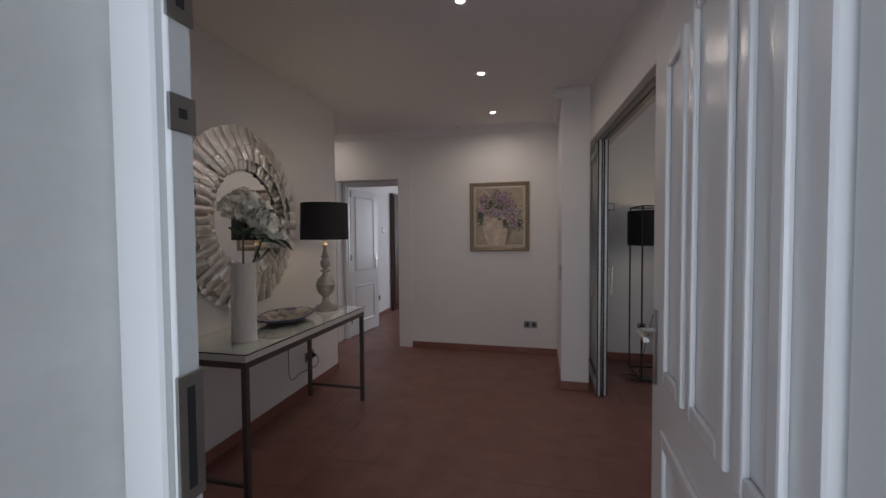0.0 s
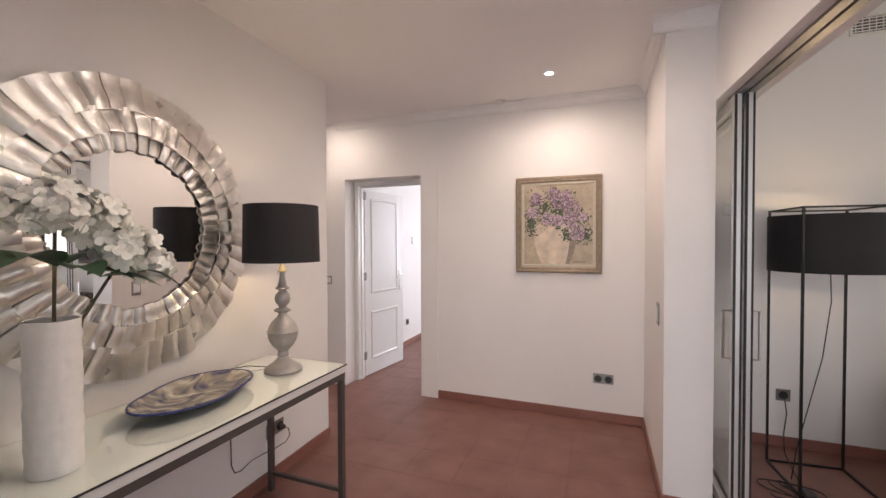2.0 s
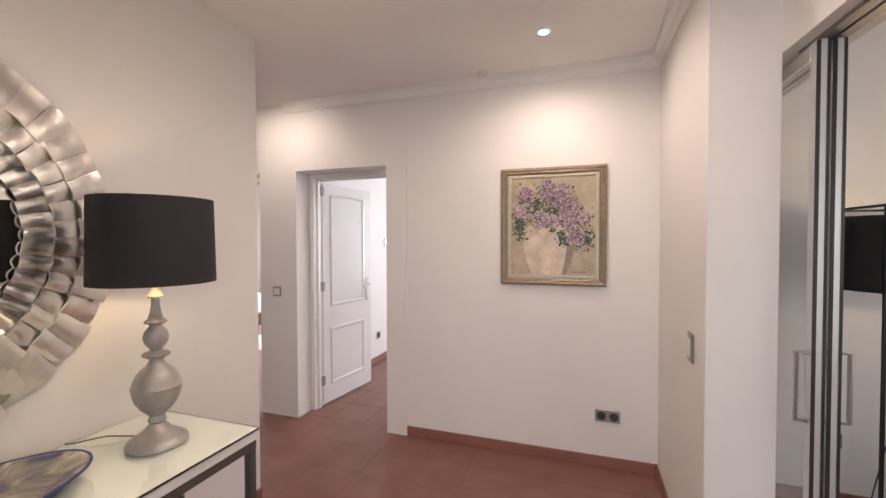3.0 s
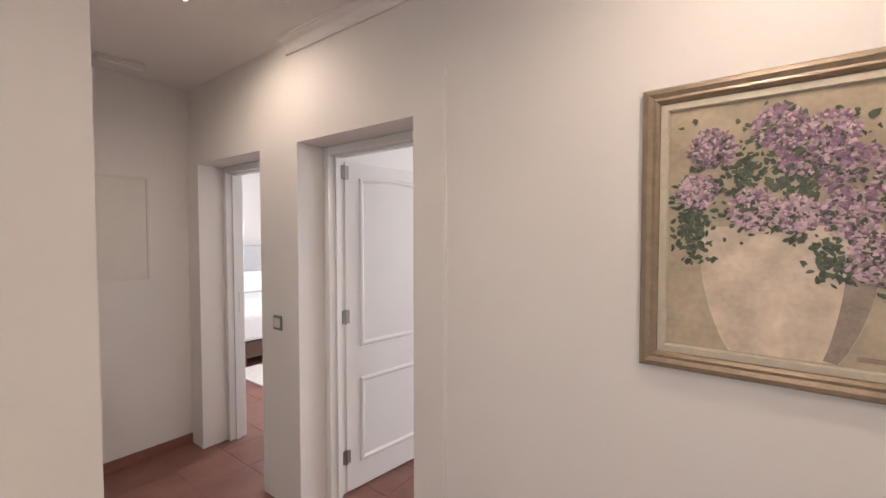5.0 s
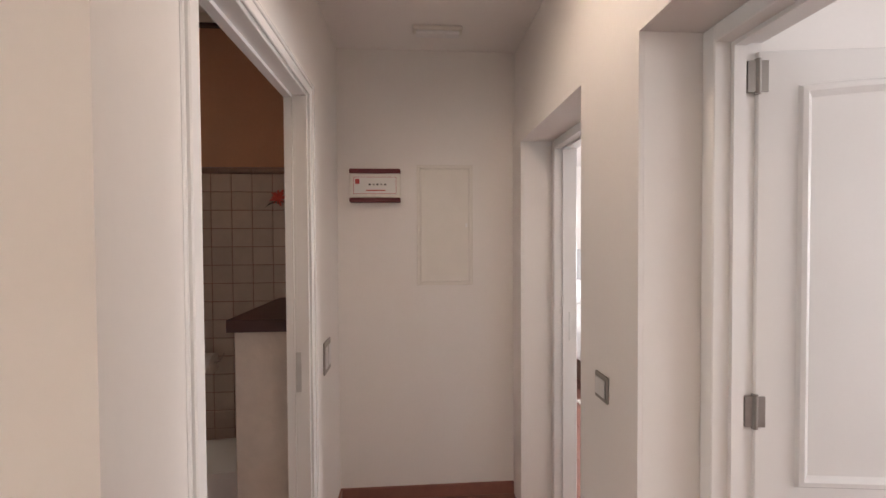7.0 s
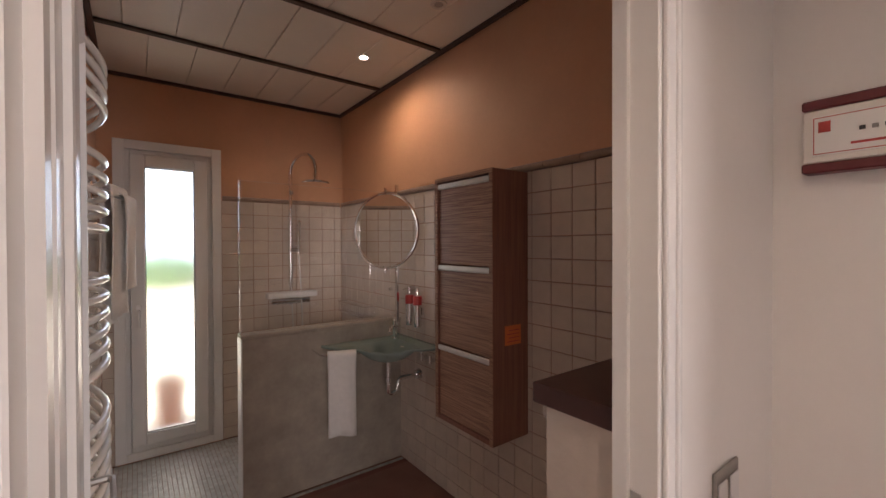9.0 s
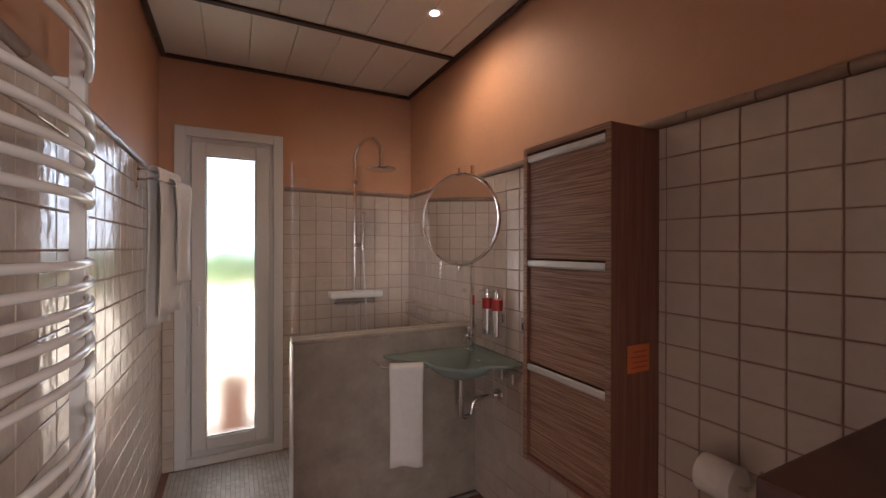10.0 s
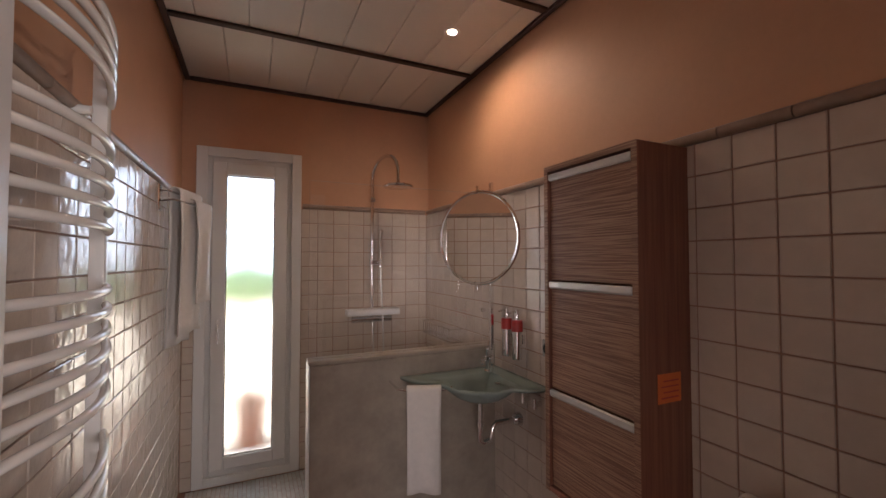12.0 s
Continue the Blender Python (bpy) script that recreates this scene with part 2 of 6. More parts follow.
LINEN = material("white_bed_linen", (0.80, 0.80, 0.80), 0.9, scale=7, vary=0.04, bump=0.5, fine=40)
HEADB = material("grey_headboard_cloth", (0.42, 0.42, 0.43), 0.85, scale=20, vary=0.08, bump=0.2)
RUG = material("pale_rug", (0.62, 0.58, 0.54), 0.95, scale=30, vary=0.12, bump=0.8, fine=200)
DARKWOOD = material("dark_wood", (0.075, 0.036, 0.022), 0.4, scale=9, vary=0.25, bump=0.1)
GROUNDM = material("pale_gravel", (0.42, 0.39, 0.34), 0.95, scale=3, vary=0.2, bump=0.6, fine=30)
def thin_leaf(m, n, l, p):
    """Leaves that let daylight through."""
    t = n.new("ShaderNodeBsdfTranslucent")
    t.inputs["Color"].default_value = (0.36, 0.52, 0.20, 1)
    a = n.new("ShaderNodeAddShader")
    l.new(p.outputs[0], a.inputs[0])
    l.new(t.outputs[0], a.inputs[1])
    l.new(a.outputs[0], n["Material Output"].inputs["Surface"])


HEDGE = material("hedge_leaf", (0.06, 0.12, 0.035), 0.6, scale=4, vary=0.3, island=0.35, extra=thin_leaf)
ROSE = material("coral_rose_petal", (0.72, 0.13, 0.11), 0.6, scale=40, vary=0.15, island=0.15)
TERRA = material("terracotta_pot", (0.45, 0.17, 0.085), 0.75, scale=10, vary=0.15, bump=0.2)
BULB = glow("lamp_bulb", (1.0, 0.74, 0.42), 110)
LEDDISC = glow("downlight_lens", (1.0, 0.90, 0.74), 60)
CANDLE = material("cream_lamp_neck", (0.80, 0.66, 0.42), 0.5, vary=0.04)

# ---- mesh tools ----


def box(bm, x0, y0, z0, x1, y1, z1, bevel=0.0, seg=1):
    m = Matrix.Translation(((x0 + x1) / 2, (y0 + y1) / 2, (z0 + z1) / 2)) @ Matrix.Diagonal((abs(x1 - x0), abs(y1 - y0), abs(z1 - z0), 1))
    made = bmesh.ops.create_cube(bm, size=1, matrix=m)["verts"]
    if bevel:
        edges = list({e for v in made for e in v.link_edges})
        bmesh.ops.bevel(bm, geom=edges, offset=bevel, segments=seg, affect="EDGES", profile=0.6)
    return bm


def cyl(bm, p0, p1, r0, r1=None, seg=16):
    p0, p1 = Vector(p0), Vector(p1)
    d = p1 - p0
    m = Matrix.Translation((p0 + p1) / 2) @ d.to_track_quat("Z", "Y").to_matrix().to_4x4()
    bmesh.ops.create_cone(bm, cap_ends=True, segments=seg, radius1=r0, radius2=r0 if r1 is None else r1, depth=d.length, matrix=m)
    return bm


def tube(bm, points, r, seg=8):
    """A round tube along a polyline, with closed ends."""
    pts = [Vector(p) for p in points]
    rings, side = [], None
    for i, p in enumerate(pts):
        d = (pts[min(i + 1, len(pts) - 1)] - pts[max(i - 1, 0)]).normalized()
        if side is None:
            side = d.orthogonal().normalized()
        side = (side - d * side.dot(d)).normalized()
        up = d.cross(side)
        rings.append([bm.verts.new(p + (side * math.cos(a) + up * math.sin(a)) * r) for a in (2 * math.pi * k / seg for k in range(seg))])
    for a, b in zip(rings, rings[1:]):
        for k in range(seg):
            bm.faces.new((a[k], a[(k + 1) % seg], b[(k + 1) % seg], b[k]))
    bm.faces.new(rings[0][::-1])
    bm.faces.new(rings[-1])
    return bm


def lathe(bm, profile, at=(0, 0, 0), seg=32):
    """A body turned about z; profile rows are radius, height."""
    rings = []
    for r, z in profile:
        if r < 1e-5:
            rings.append([bm.verts.new((at[0], at[1], at[2] + z))])
        else:
            rings.append([bm.verts.new((at[0] + r * math.cos(2 * math.pi * k / seg), at[1] + r * math.sin(2 * math.pi * k / seg), at[2] + z)) for k in range(seg)])
    for a, b in zip(rings, rings[1:]):
        for k in range(seg):
            j = (k + 1) % seg
            if len(a) == 1 and len(b) > 1:
                bm.faces.new((a[0], b[j], b[k]))
            elif len(b) == 1 and len(a) > 1:
                bm.faces.new((a[k], a[j], b[0]))
            elif len(a) > 1:
                bm.faces.new((a[k], a[j], b[j], b[k]))
    return bm


def prism(bm, outline, axis, lo, hi):
    """A flat outline (u, v) pushed along axis x, y or z from lo to hi."""
    place = {"x": lambda u, v, w: (w, u, v), "y": lambda u, v, w: (u, w, v), "z": lambda u, v, w: (u, v, w)}[axis]
    a = [bm.verts.new(place(u, v, lo)) for u, v in outline]
    b = [bm.verts.new(place(u, v, hi)) for u, v in outline]
    n = len(a)
    bm.faces.new(a[::-1])
    bm.faces.new(b)
    for k in range(n):
        bm.faces.new((a[k], a[(k + 1) % n], b[(k + 1) % n], b[k]))
    bmesh.ops.recalc_face_normals(bm, faces=bm.faces)
    return bm


def mesh(name, bm, mat, smooth=False):
    me = bpy.data.meshes.new(name)
    bm.normal_update()
    bm.to_mesh(me)
    bm.free()
    me.materials.append(mat)
    if smooth:
        for f in me.polygons:
            f.use_smooth = True
        me.set_sharp_from_angle(angle=radians(38))
    return me


def part(name, bm, mat, parent, label="", smooth=False):
    ob = new(name, mesh(name, bm, mat, smooth))
    ob.parent = parent
    if label:
        ob["label"] = label
    return ob


def thing(name, label, category, group="", m=None):
    ob = new(name)
    ob.empty_display_size = 0.1
    if m is not None:
        ob.matrix_world = m
    return tagged(ob, label, category, group)


def solo(name, bm, mat, label, category, group="", kind="", smooth=False):
    return tagged(new(name, mesh(name, bm, mat, smooth)), label, category, group, kind)


def B(*a, **k):
    return box(bmesh.new(), *a, **k)


def boxes(*rows, bevel=0.0):
    bm = bmesh.new()
    for r in rows:
        box(bm, *r, bevel=bevel)
    return bm


# ---- structure ----
XC, XB, XE, XR = -2.27, -2.54, -4.24, -4.335   # console wall, bathroom's near wall, corridor end, bathroom's tiled wall
YF, YS, YBI, YW = 4.58, 3.525, 3.445, 0.15      # far wall, corridor's south wall, its bathroom face, window wall
HC, BC, LC = 2.66, 2.82, 3.15                  # ceilings: hall, bathroom, living room
XN, XP = -0.10, 0.135                          # niche wall, living-room wall


def xw(y):
    """The face of the console wall, which stands a little askew."""
    return -2.262 - 0.0325 * (y - 1.475)


def structure(name, bm, mat, label, category):
    return solo(name, bm, mat, label, category, kind="structure")


ground = bmesh.new()
bmesh.ops.create_grid(ground, x_segments=2, y_segments=2, size=400, matrix=Matrix.Translation((0, 0, -0.14)))
structure("ground", ground, GROUNDM, "pale gravel ground around the house", "ground")
floor = structure("floor", boxes((-8.2, YF + 0.3, -0.12, 4.7, 8.7, -0.004), (-2.55, -0.06, -0.12, 4.7, YF + 0.3, -0.004), (-4.6, YS - 0.12, -0.12, -2.55, YF + 0.3, -0.004), (-4.6, 1.30, -0.12, -2.55, YS - 0.12, -0.004)), GROUT, "terracotta tiled floor with brown joints", "floor")
shower_floor = structure("floor_shower", B(-4.6, -0.2, -0.12, -2.45, 1.30, -0.012), TGROUT, "grey mosaic floor of the walk-in shower", "floor")

# far wall, with two door openings and a thin raised surround
D1L, D1R, D2L, D2R, DH = -2.846, -2.008, -4.06, -3.226, 2.09
structure("wall_far", boxes((-8.2, YF, 0, D2L, YF + 0.3, 3.0), (D2R, YF, 0, D1L, YF + 0.3, 3.0), (D1R, YF, 0, 4.7, YF + 0.3, 3.3), (D2L, YF, DH, D2R, YF + 0.3, 3.0), (D1L, YF, DH, D1R, YF + 0.3, 3.0)), WALL, "white painted plaster wall with two doorways", "wall")
structure("trim_doorways", boxes((XE, YF - 0.014, 0, D2L, YF - 0.0005, 2.25), (D2R, YF - 0.014, 0, D1L, YF - 0.0005, 2.25), (D1R, YF - 0.014, 0, -1.84, YF - 0.0005, 2.25), (D2L, YF - 0.014, DH, D2R, YF - 0.0005, 2.25), (D1L, YF - 0.014, DH, D1R, YF - 0.0005, 2.25)), WALL, "shallow raised plaster surround of the two doorways", "trim")
structure("wall_corridor_end", B(XE - 0.3, YS, 0, XE, YF, 3.0), WALL, "white painted wall closing the corridor", "wall")
BL, BR, BH = -3.562, -2.675, 2.15
south = boxes((XE - 0.3, YBI, 0, BL - 0.04, YS, 3.0), (BL - 0.04, YBI, BH + 0.04, BR + 0.04, YS, 3.0))
prism(south, [(BR + 0.04, YBI), (xw(YBI), YBI), (-2.33, 3.57), (BR + 0.04, YS)], "z", 0, 3.0)
structure("wall_corridor_south", south, WALL, "white painted wall around the bathroom door", "wall")
structure("wall_console", prism(bmesh.new(), [(XB + 0.12, -0.18), (xw(-0.18), -0.18), (xw(YBI), YBI), (XB + 0.12, YBI)], "z", 0, 3.0), WALL, "white painted wall behind the console table", "wall")
structure("wall_niche", B(XN, 3.527, 0, XP, YF, LC), WALL, "white painted pier beside the sliding doors", "wall")
header = boxes((XP, 0.25, 0, 0.33, 1.25, LC), (XP, 3.527, 2.2, 0.33, YF, LC))
prism(header, [(XP + 0.002, 3.527), (0.29, 1.25), (0.48, 1.25), (0.33, 3.527)], "z", 2.2, LC)
structure("wall_living_header", header, WALL, "white painted wall over the sliding doors", "wall")
structure("wall_front", boxes((XC, -0.06, 0, -0.897, 0.25, LC), (0.15, -0.06, 0, 1.7, 0.25, LC), (-0.897, -0.06, 2.16, 0.15, 0.25, LC), (3.5, -0.06, 0, 4.7, 0.25, LC), (1.7, -0.06, 0, 3.5, 0.25, 0.5), (1.7, -0.06, 2.4, 3.5, 0.25, LC)), ROUGHCAST, "thick plastered front wall with the entrance", "wall")
structure("wall_living_east", boxes((4.7, -0.06, 0, 5.0, 1.3, 3.3), (4.7, 3.5, 0, 5.0, 8.7, 3.3), (4.7, 1.3, 0, 5.0, 3.5, 0.5), (4.7, 1.3, 2.4, 5.0, 3.5, 3.3)), WALL, "white painted outer wall with a window", "wall")
structure("wall_back", boxes((-8.5, 8.7, 0, -5.9, 9.0, 3.3), (-4.5, 8.7, 0, -1.7, 9.0, 3.3), (-0.3, 8.7, 0, 5.0, 9.0, 3.3), (-5.9, 8.7, 0, -4.5, 9.0, 0.8), (-5.9, 8.7, 2.2, -4.5, 9.0, 3.3), (-1.7, 8.7, 0, -0.3, 9.0, 0.8), (-1.7, 8.7, 2.2, -0.3, 9.0, 3.3)), WALL, "white painted outer wall of the back rooms", "wall")
structure("wall_bedroom_side", B(-8.5, YF, 0, -8.2, 8.7, 3.3), WALL, "white painted bedroom wall behind the bed", "wall")
structure("wall_between_rooms", B(-3.09, YF + 0.3, 0, -2.97, 8.7, 3.0), WALL, "white painted wall between the back rooms", "wall")
structure("wall_study_east", B(0.0, YF + 0.3, 0, 0.15, 8.7, 3.0), WALL, "plain white painted wall of the back room", "wall")
structure("wall_bath_tiled", B(XR - 0.25, YW, 0, XR - 0.012, YBI, 3.0), APRICOT, "bathroom wall, apricot above cream tiles", "wall")
structure("wall_bath_near", B(XB + 0.012, YW, 0, XB + 0.12, YBI, 3.0), APRICOT, "bathroom wall with towel radiator, apricot above tiles", "wall")
structure("wall_bath_door_side", boxes((XR - 0.012, YBI - 0.012, 0, BL - 0.04, YBI, 2.9), (BR + 0.04, YBI - 0.012, 0, XB + 0.012, YBI, 2.9), (BL - 0.04, YBI - 0.012, BH + 0.04, BR + 0.04, YBI, 2.9)), APRICOT, "apricot painted face of the bathroom door wall", "wall")
WL, WR, WT = -3.295, -2.628, 2.34
structure("wall_bath_window", boxes((XR - 0.25, -0.18, 0, WL, YW - 0.012, 3.0), (WR, -0.18, 0, XB + 0.12, YW - 0.012, 3.0), (WL, -0.18, WT, WR, YW - 0.012, 3.0), (WL, -0.18, -0.1, WR, YW - 0.012, 0.02)), APRICOT, "bathroom outer wall with a tall narrow window", "wall")
structure("ceiling_hall", boxes((XE - 0.3, YS, HC, XC, YF, HC + 0.1), (XC, 0.25, HC, XP, YF, HC + 0.1), (XP, 1.25, HC, 0.285, 3.5, HC + 0.1), (XC - 0.1, 0.25, HC, XC, YS, HC + 0.1)), CEIL, "smooth white hall and corridor ceiling", "ceiling")
structure("ceiling_living", B(0.33, 0.25, LC, 4.7, YF, LC + 0.1), CEIL, "white living-room ceiling", "ceiling")
structure("ceiling_rooms", B(-8.2, YF + 0.3, 2.7, 4.7, 8.7, 2.8), CEIL, "white ceiling of the back rooms", "ceiling")
# unseen slab added above the ceilings to keep sky and sun out
structure("roof", B(-8.7, -0.2, 3.32, 5.2, 9.2, 3.5), ROUGHCAST, "unseen flat pale slab over the house, shutting out the sky", "roof")

# bathroom ceiling: boards and battens in one mesh each
cb = boxes((XR - 0.012, YW - 0.012, BC + 0.02, XB + 0.012, YBI, BC + 0.1))
rows_y = [YW, 0.98, 1.79, 2.60, YBI]
for j in range(4):
    x = XR + 0.02 + (0.12 if j % 2 else 0.0)
    edges = [XR]
    while x < XB:
        if x > XR + 0.05:
            edges.append(x)
        x += 0.25
    if XB - edges[-1] < 0.05:
        edges.pop()
    edges.append(XB)
    for a, b in zip(edges, edges[1:]):
        box(cb, a + 0.002, rows_y[j] + 0.002, BC, b - 0.002, rows_y[j + 1] - 0.002, BC + 0.019, bevel=0.003)
structure("ceiling_bathroom", cb, PANEL, "white boarded bathroom ceiling between dark battens", "ceiling")
bb = bmesh.new()
for y in rows_y[1:4]:
    box(bb, XR + 0.03, y - 0.021, BC - 0.016, XB - 0.03, y + 0.021, BC - 0.0005, bevel=0.004)
box(bb, XR, YW, BC - 0.024, XR + 0.03, YBI - 0.012, BC - 0.0005, bevel=0.004)
box(bb, XB - 0.03, YW, BC - 0.024, XB, YBI - 0.012, BC - 0.0005, bevel=0.004)
box(bb, XR + 0.03, YW, BC - 0.024, XB - 0.03, YW + 0.03, BC - 0.0005, bevel=0.004)
structure("ceiling_battens", bb, BEAM, "dark stained ceiling battens in the bathroom", "trim")


def cornice(name, p, q, n):
    """A moulded cornice from p to q below the hall ceiling; n points into the room."""
    bm = bmesh.new()
    prof = [(0, -0.075), (0.012, -0.075), (0.014, -0.062), (0.024, -0.052), (0.034, -0.030), (0.052, -0.018), (0.056, -0.010), (0.066, -0.008), (0.066, -0.0005), (0, -0.0005)]
    ends = [[bm.verts.new((e[0] + n[0] * (u + 0.0005), e[1] + n[1] * (u + 0.0005), HC + w)) for u, w in prof] for e in (p, q)]
    k = len(prof)
    for i in range(k):
        bm.faces.new((ends[0][i], ends[0][(i + 1) % k], ends[1][(i + 1) % k], ends[1][i]))
    bm.faces.new(ends[0][::-1])
    bm.faces.new(ends[1])
    bmesh.ops.recalc_face_normals(bm, faces=bm.faces)
    structure(name, bm, CEIL, "white moulded plaster cornice under the ceiling", "trim")


cornice("trim_cornice_far", (-2.95, YF), (XN, YF), (0, -1))
cornice("trim_cornice_niche", (XN, 3.527), (XN, YF - 0.067), (-1, 0))
cornice("trim_cornice_pier", (XN - 0.066, 3.527), (XP, 3.527), (0, -1))

for nm, r in (("baseboard_far", (-1.839, YF - 0.013, 0, XN - 0.0135, YF - 0.0005, 0.075)), ("baseboard_niche", (XN - 0.013, 3.528, 0, XN - 0.0005, YF - 0.0005, 0.075)),
              ("baseboard_pier", (XN - 0.013, 3.514, 0, XP - 0.001, 3.5265, 0.075)),
              ("baseboard_corridor_end", (XE + 0.0005, YS + 0.001, 0, XE + 0.013, YF - 0.015, 0.075)),
              ("baseboard_south", (XE + 0.014, YS + 0.0005, 0, BL - 0.08, YS + 0.013, 0.075)),
              ("baseboard_living", (0.34, YF - 0.013, 0, 4.69, YF - 0.0005, 0.075)), ("baseboard_study", (-2.969, YF + 0.31, 0, -2.957, 8.69, 0.075))):
    structure(nm, B(*r, bevel=0.003), SKIRT, "low terracotta skirting along the wall", "baseboard")


structure("baseboard_console", prism(bmesh.new(), [(xw(0.27) + 0.0005, 0.27), (xw(0.27) + 0.013, 0.27), (xw(3.575) + 0.013, 3.575), (xw(3.575) + 0.0005, 3.575)], "z", 0, 0.075), SKIRT, "low terracotta skirting along the wall", "baseboard")


# ---- doors ----
def door_leaf(parent, w, h, t, mat, arched=True):
    """A panelled leaf with its hinge edge at the origin, along +x, front faces at y = 0 and y = t."""
    leaf = part("leaf", B(0, 0, 0.008, w, t, h, bevel=0.003), mat, parent)
    lo, mid, hi = 0.17, 0.797, h - 0.09
    for side, sg in ((-0.0003, -1), (t + 0.0003, 1)):
        for z0, z1, arch in ((lo, mid - 0.097, False), (mid + 0.097, hi, arched)):
            x0, x1 = 0.10, w - 0.12
            ring = [(x0, z0), (x1, z0), (x1, z1)]
            if arch:
                for i in range(1, 12):
                    a = i / 12
                    ring.append((x1 + (x0 - x1) * a, z1 + 0.014 * math.sin(math.pi * a)))
            ring.append((x0, z1))
            bm = bmesh.new()
            c = Vector(((x0 + x1) / 2, (z0 + z1) / 2))
            loops = []
            for inset, out in ((0, 0), (0.006, 0.008), (0.018, 0.010), (0.026, 0.004), (0.032, 0.0)):
                row = []
                for u, v in ring:
                    row.append(bm.verts.new((u + (inset if u < c.x else -inset) * min(1, abs(u - c.x) / 0.05), side + sg * out, v + (inset if v < c.y else -inset))))
                loops.append(row)
            for a, b in zip(loops, loops[1:]):
                for k in range(len(ring)):
                    bm.faces.new((a[k], a[(k + 1) % len(ring)], b[(k + 1) % len(ring)], b[k]))
            bmesh.ops.recalc_face_normals(bm, faces=bm.faces)
            part("panel_moulding", bm, mat, leaf)
    return leaf


def lever(parent, x, z, t, turn=-1):
    """Lever handles with long plates on both faces."""
    for y0, sg in ((0, -1), (t, 1)):
        bm = B(x - 0.02, min(y0, y0 + sg * 0.008), z - 0.14, x + 0.02, max(y0, y0 + sg * 0.008), z + 0.10, bevel=0.004)
        h = part("handle", bm, STEEL, parent, "brushed steel lever handle on a long plate", True)
        tb = bmesh.new()
        tube(tb, [(x, y0 + sg * 0.008, z + 0.03), (x, y0 + sg * 0.042, z + 0.03), (x + turn * 0.012, y0 + sg * 0.052, z + 0.03), (x + turn * 0.115, y0 + sg * 0.052, z + 0.026)], 0.009)
        part("lever", tb, STEEL, h, smooth=True)


def hinges(parent, x, y, zs):
    for z in zs:
        bm = cyl(bmesh.new(), (x, y, z - 0.045), (x, y, z + 0.045), 0.008, seg=10)
        box(bm, x - 0.025, y - 0.003, z - 0.04, x + 0.025, y + 0.003, z + 0.04)
        part("hinge", bm, DSTEEL, parent, "steel butt hinge")


def lining(name, x0, x1, y0, y1, h, w, label, bead=None):
    """A door frame: jambs and head in the opening, with a rebate bead."""
    f = structure(name, boxes((x0, y0, 0, x0 + w, y1, h), (x1 - w, y0, 0, x1, y1, h), (x0 + w, y0, h - w, x1 - w, y1, h), bevel=0.003), LACQ, label, "door frame")
    ym = (y0 + y1) / 2 if bead is None else bead
    part("stop_bead", boxes((x0 + w, ym - 0.02, 0, x0 + w + 0.012, ym + 0.012, h - w), (x1 - w - 0.012, ym - 0.02, 0, x1 - w, ym + 0.012, h - w), (x0 + w + 0.012, ym - 0.02, h - w - 0.012, x1 - w - 0.012, ym + 0.012, h - w)), LACQ, f)
    return f


lining("door_frame_1", D1L + 0.001, D1R - 0.001, 4.74, 4.87, DH - 0.001, 0.045, "white lacquered frame set deep in the doorway")
d2f = lining("door_frame_2", D2L + 0.001, D2R - 0.001, 4.74, 4.87, DH - 0.001, 0.045, "white lacquered bedroom door frame")
part("strike_plate", B(D2L + 0.0465, 4.80, 0.98, D2L + 0.049, 4.83, 1.14), STEEL, d2f, "steel strike plate")
door1 = thing("door_1", "white panelled interior door with arched panel, standing open", "door", m=pose(-2.79, 4.85, 0, 0, 0, 82.5))
door1["kind"] = "structure"
lf = door_leaf(door1, 0.725, 2.02, 0.038, LACQ)
lever(lf, 0.655, 1.02, 0.038)
hinges(door1, 0.0, 0.0, (0.23, 1.09, 1.955))
door2 = thing("door_2", "white panelled bedroom door standing open", "door", m=pose(-3.28, 4.88, 0, 0, 0, 88))
door2["kind"] = "structure"
lf = door_leaf(door2, 0.735, 2.02, 0.038, LACQ)
lever(lf, 0.67, 1.05, 0.038)
hinges(door2, 0.0, 0.0, (0.23, 1.09, 1.955))
# bathroom door and its moulded architrave
f3 = lining("door_frame_3", BL - 0.04, BR + 0.04, YBI - 0.012, YS, BH + 0.04, 0.04, "white lacquered bathroom door frame", YBI + 0.008)
part("strike_plate", B(BL + 0.0005, 3.467, 0.90, BL + 0.003, 3.490, 1.07), STEEL, f3, "steel strike plate")
for y0, sg in ((YS, 1), (YBI - 0.012, -1)):
    for k, (o, d, w) in enumerate(((0.0, 0.012, 0.034), (0.034, 0.018, 0.016), (0.050, 0.010, 0.012))):
        a, b = sorted((y0 + sg * 0.0005, y0 + sg * d))
        o += 0.022 if sg < 0 else 0.0
        part("architrave", boxes((BL - 0.01 - o - w, a, 0, BL - 0.01 - o, b, BH + 0.01 + o + w), (BR + 0.01 + o, a, 0, BR + 0.01 + o + w, b, BH + 0.01 + o + w), (BL - 0.01 - o, a, BH + 0.01 + o, BR + 0.01 + o, b, BH + 0.01 + o + w), bevel=0.003), LACQ, f3)
door3 = thing("door_3", "white bathroom door standing open against the radiator wall", "door", m=pose(-2.685, 3.39, 0, 0, 0, -87))
door3["kind"] = "structure"
lf = door_leaf(door3, 0.80, 2.13, 0.038, LACQ)
lever(lf, 0.72, 1.0, 0.038)
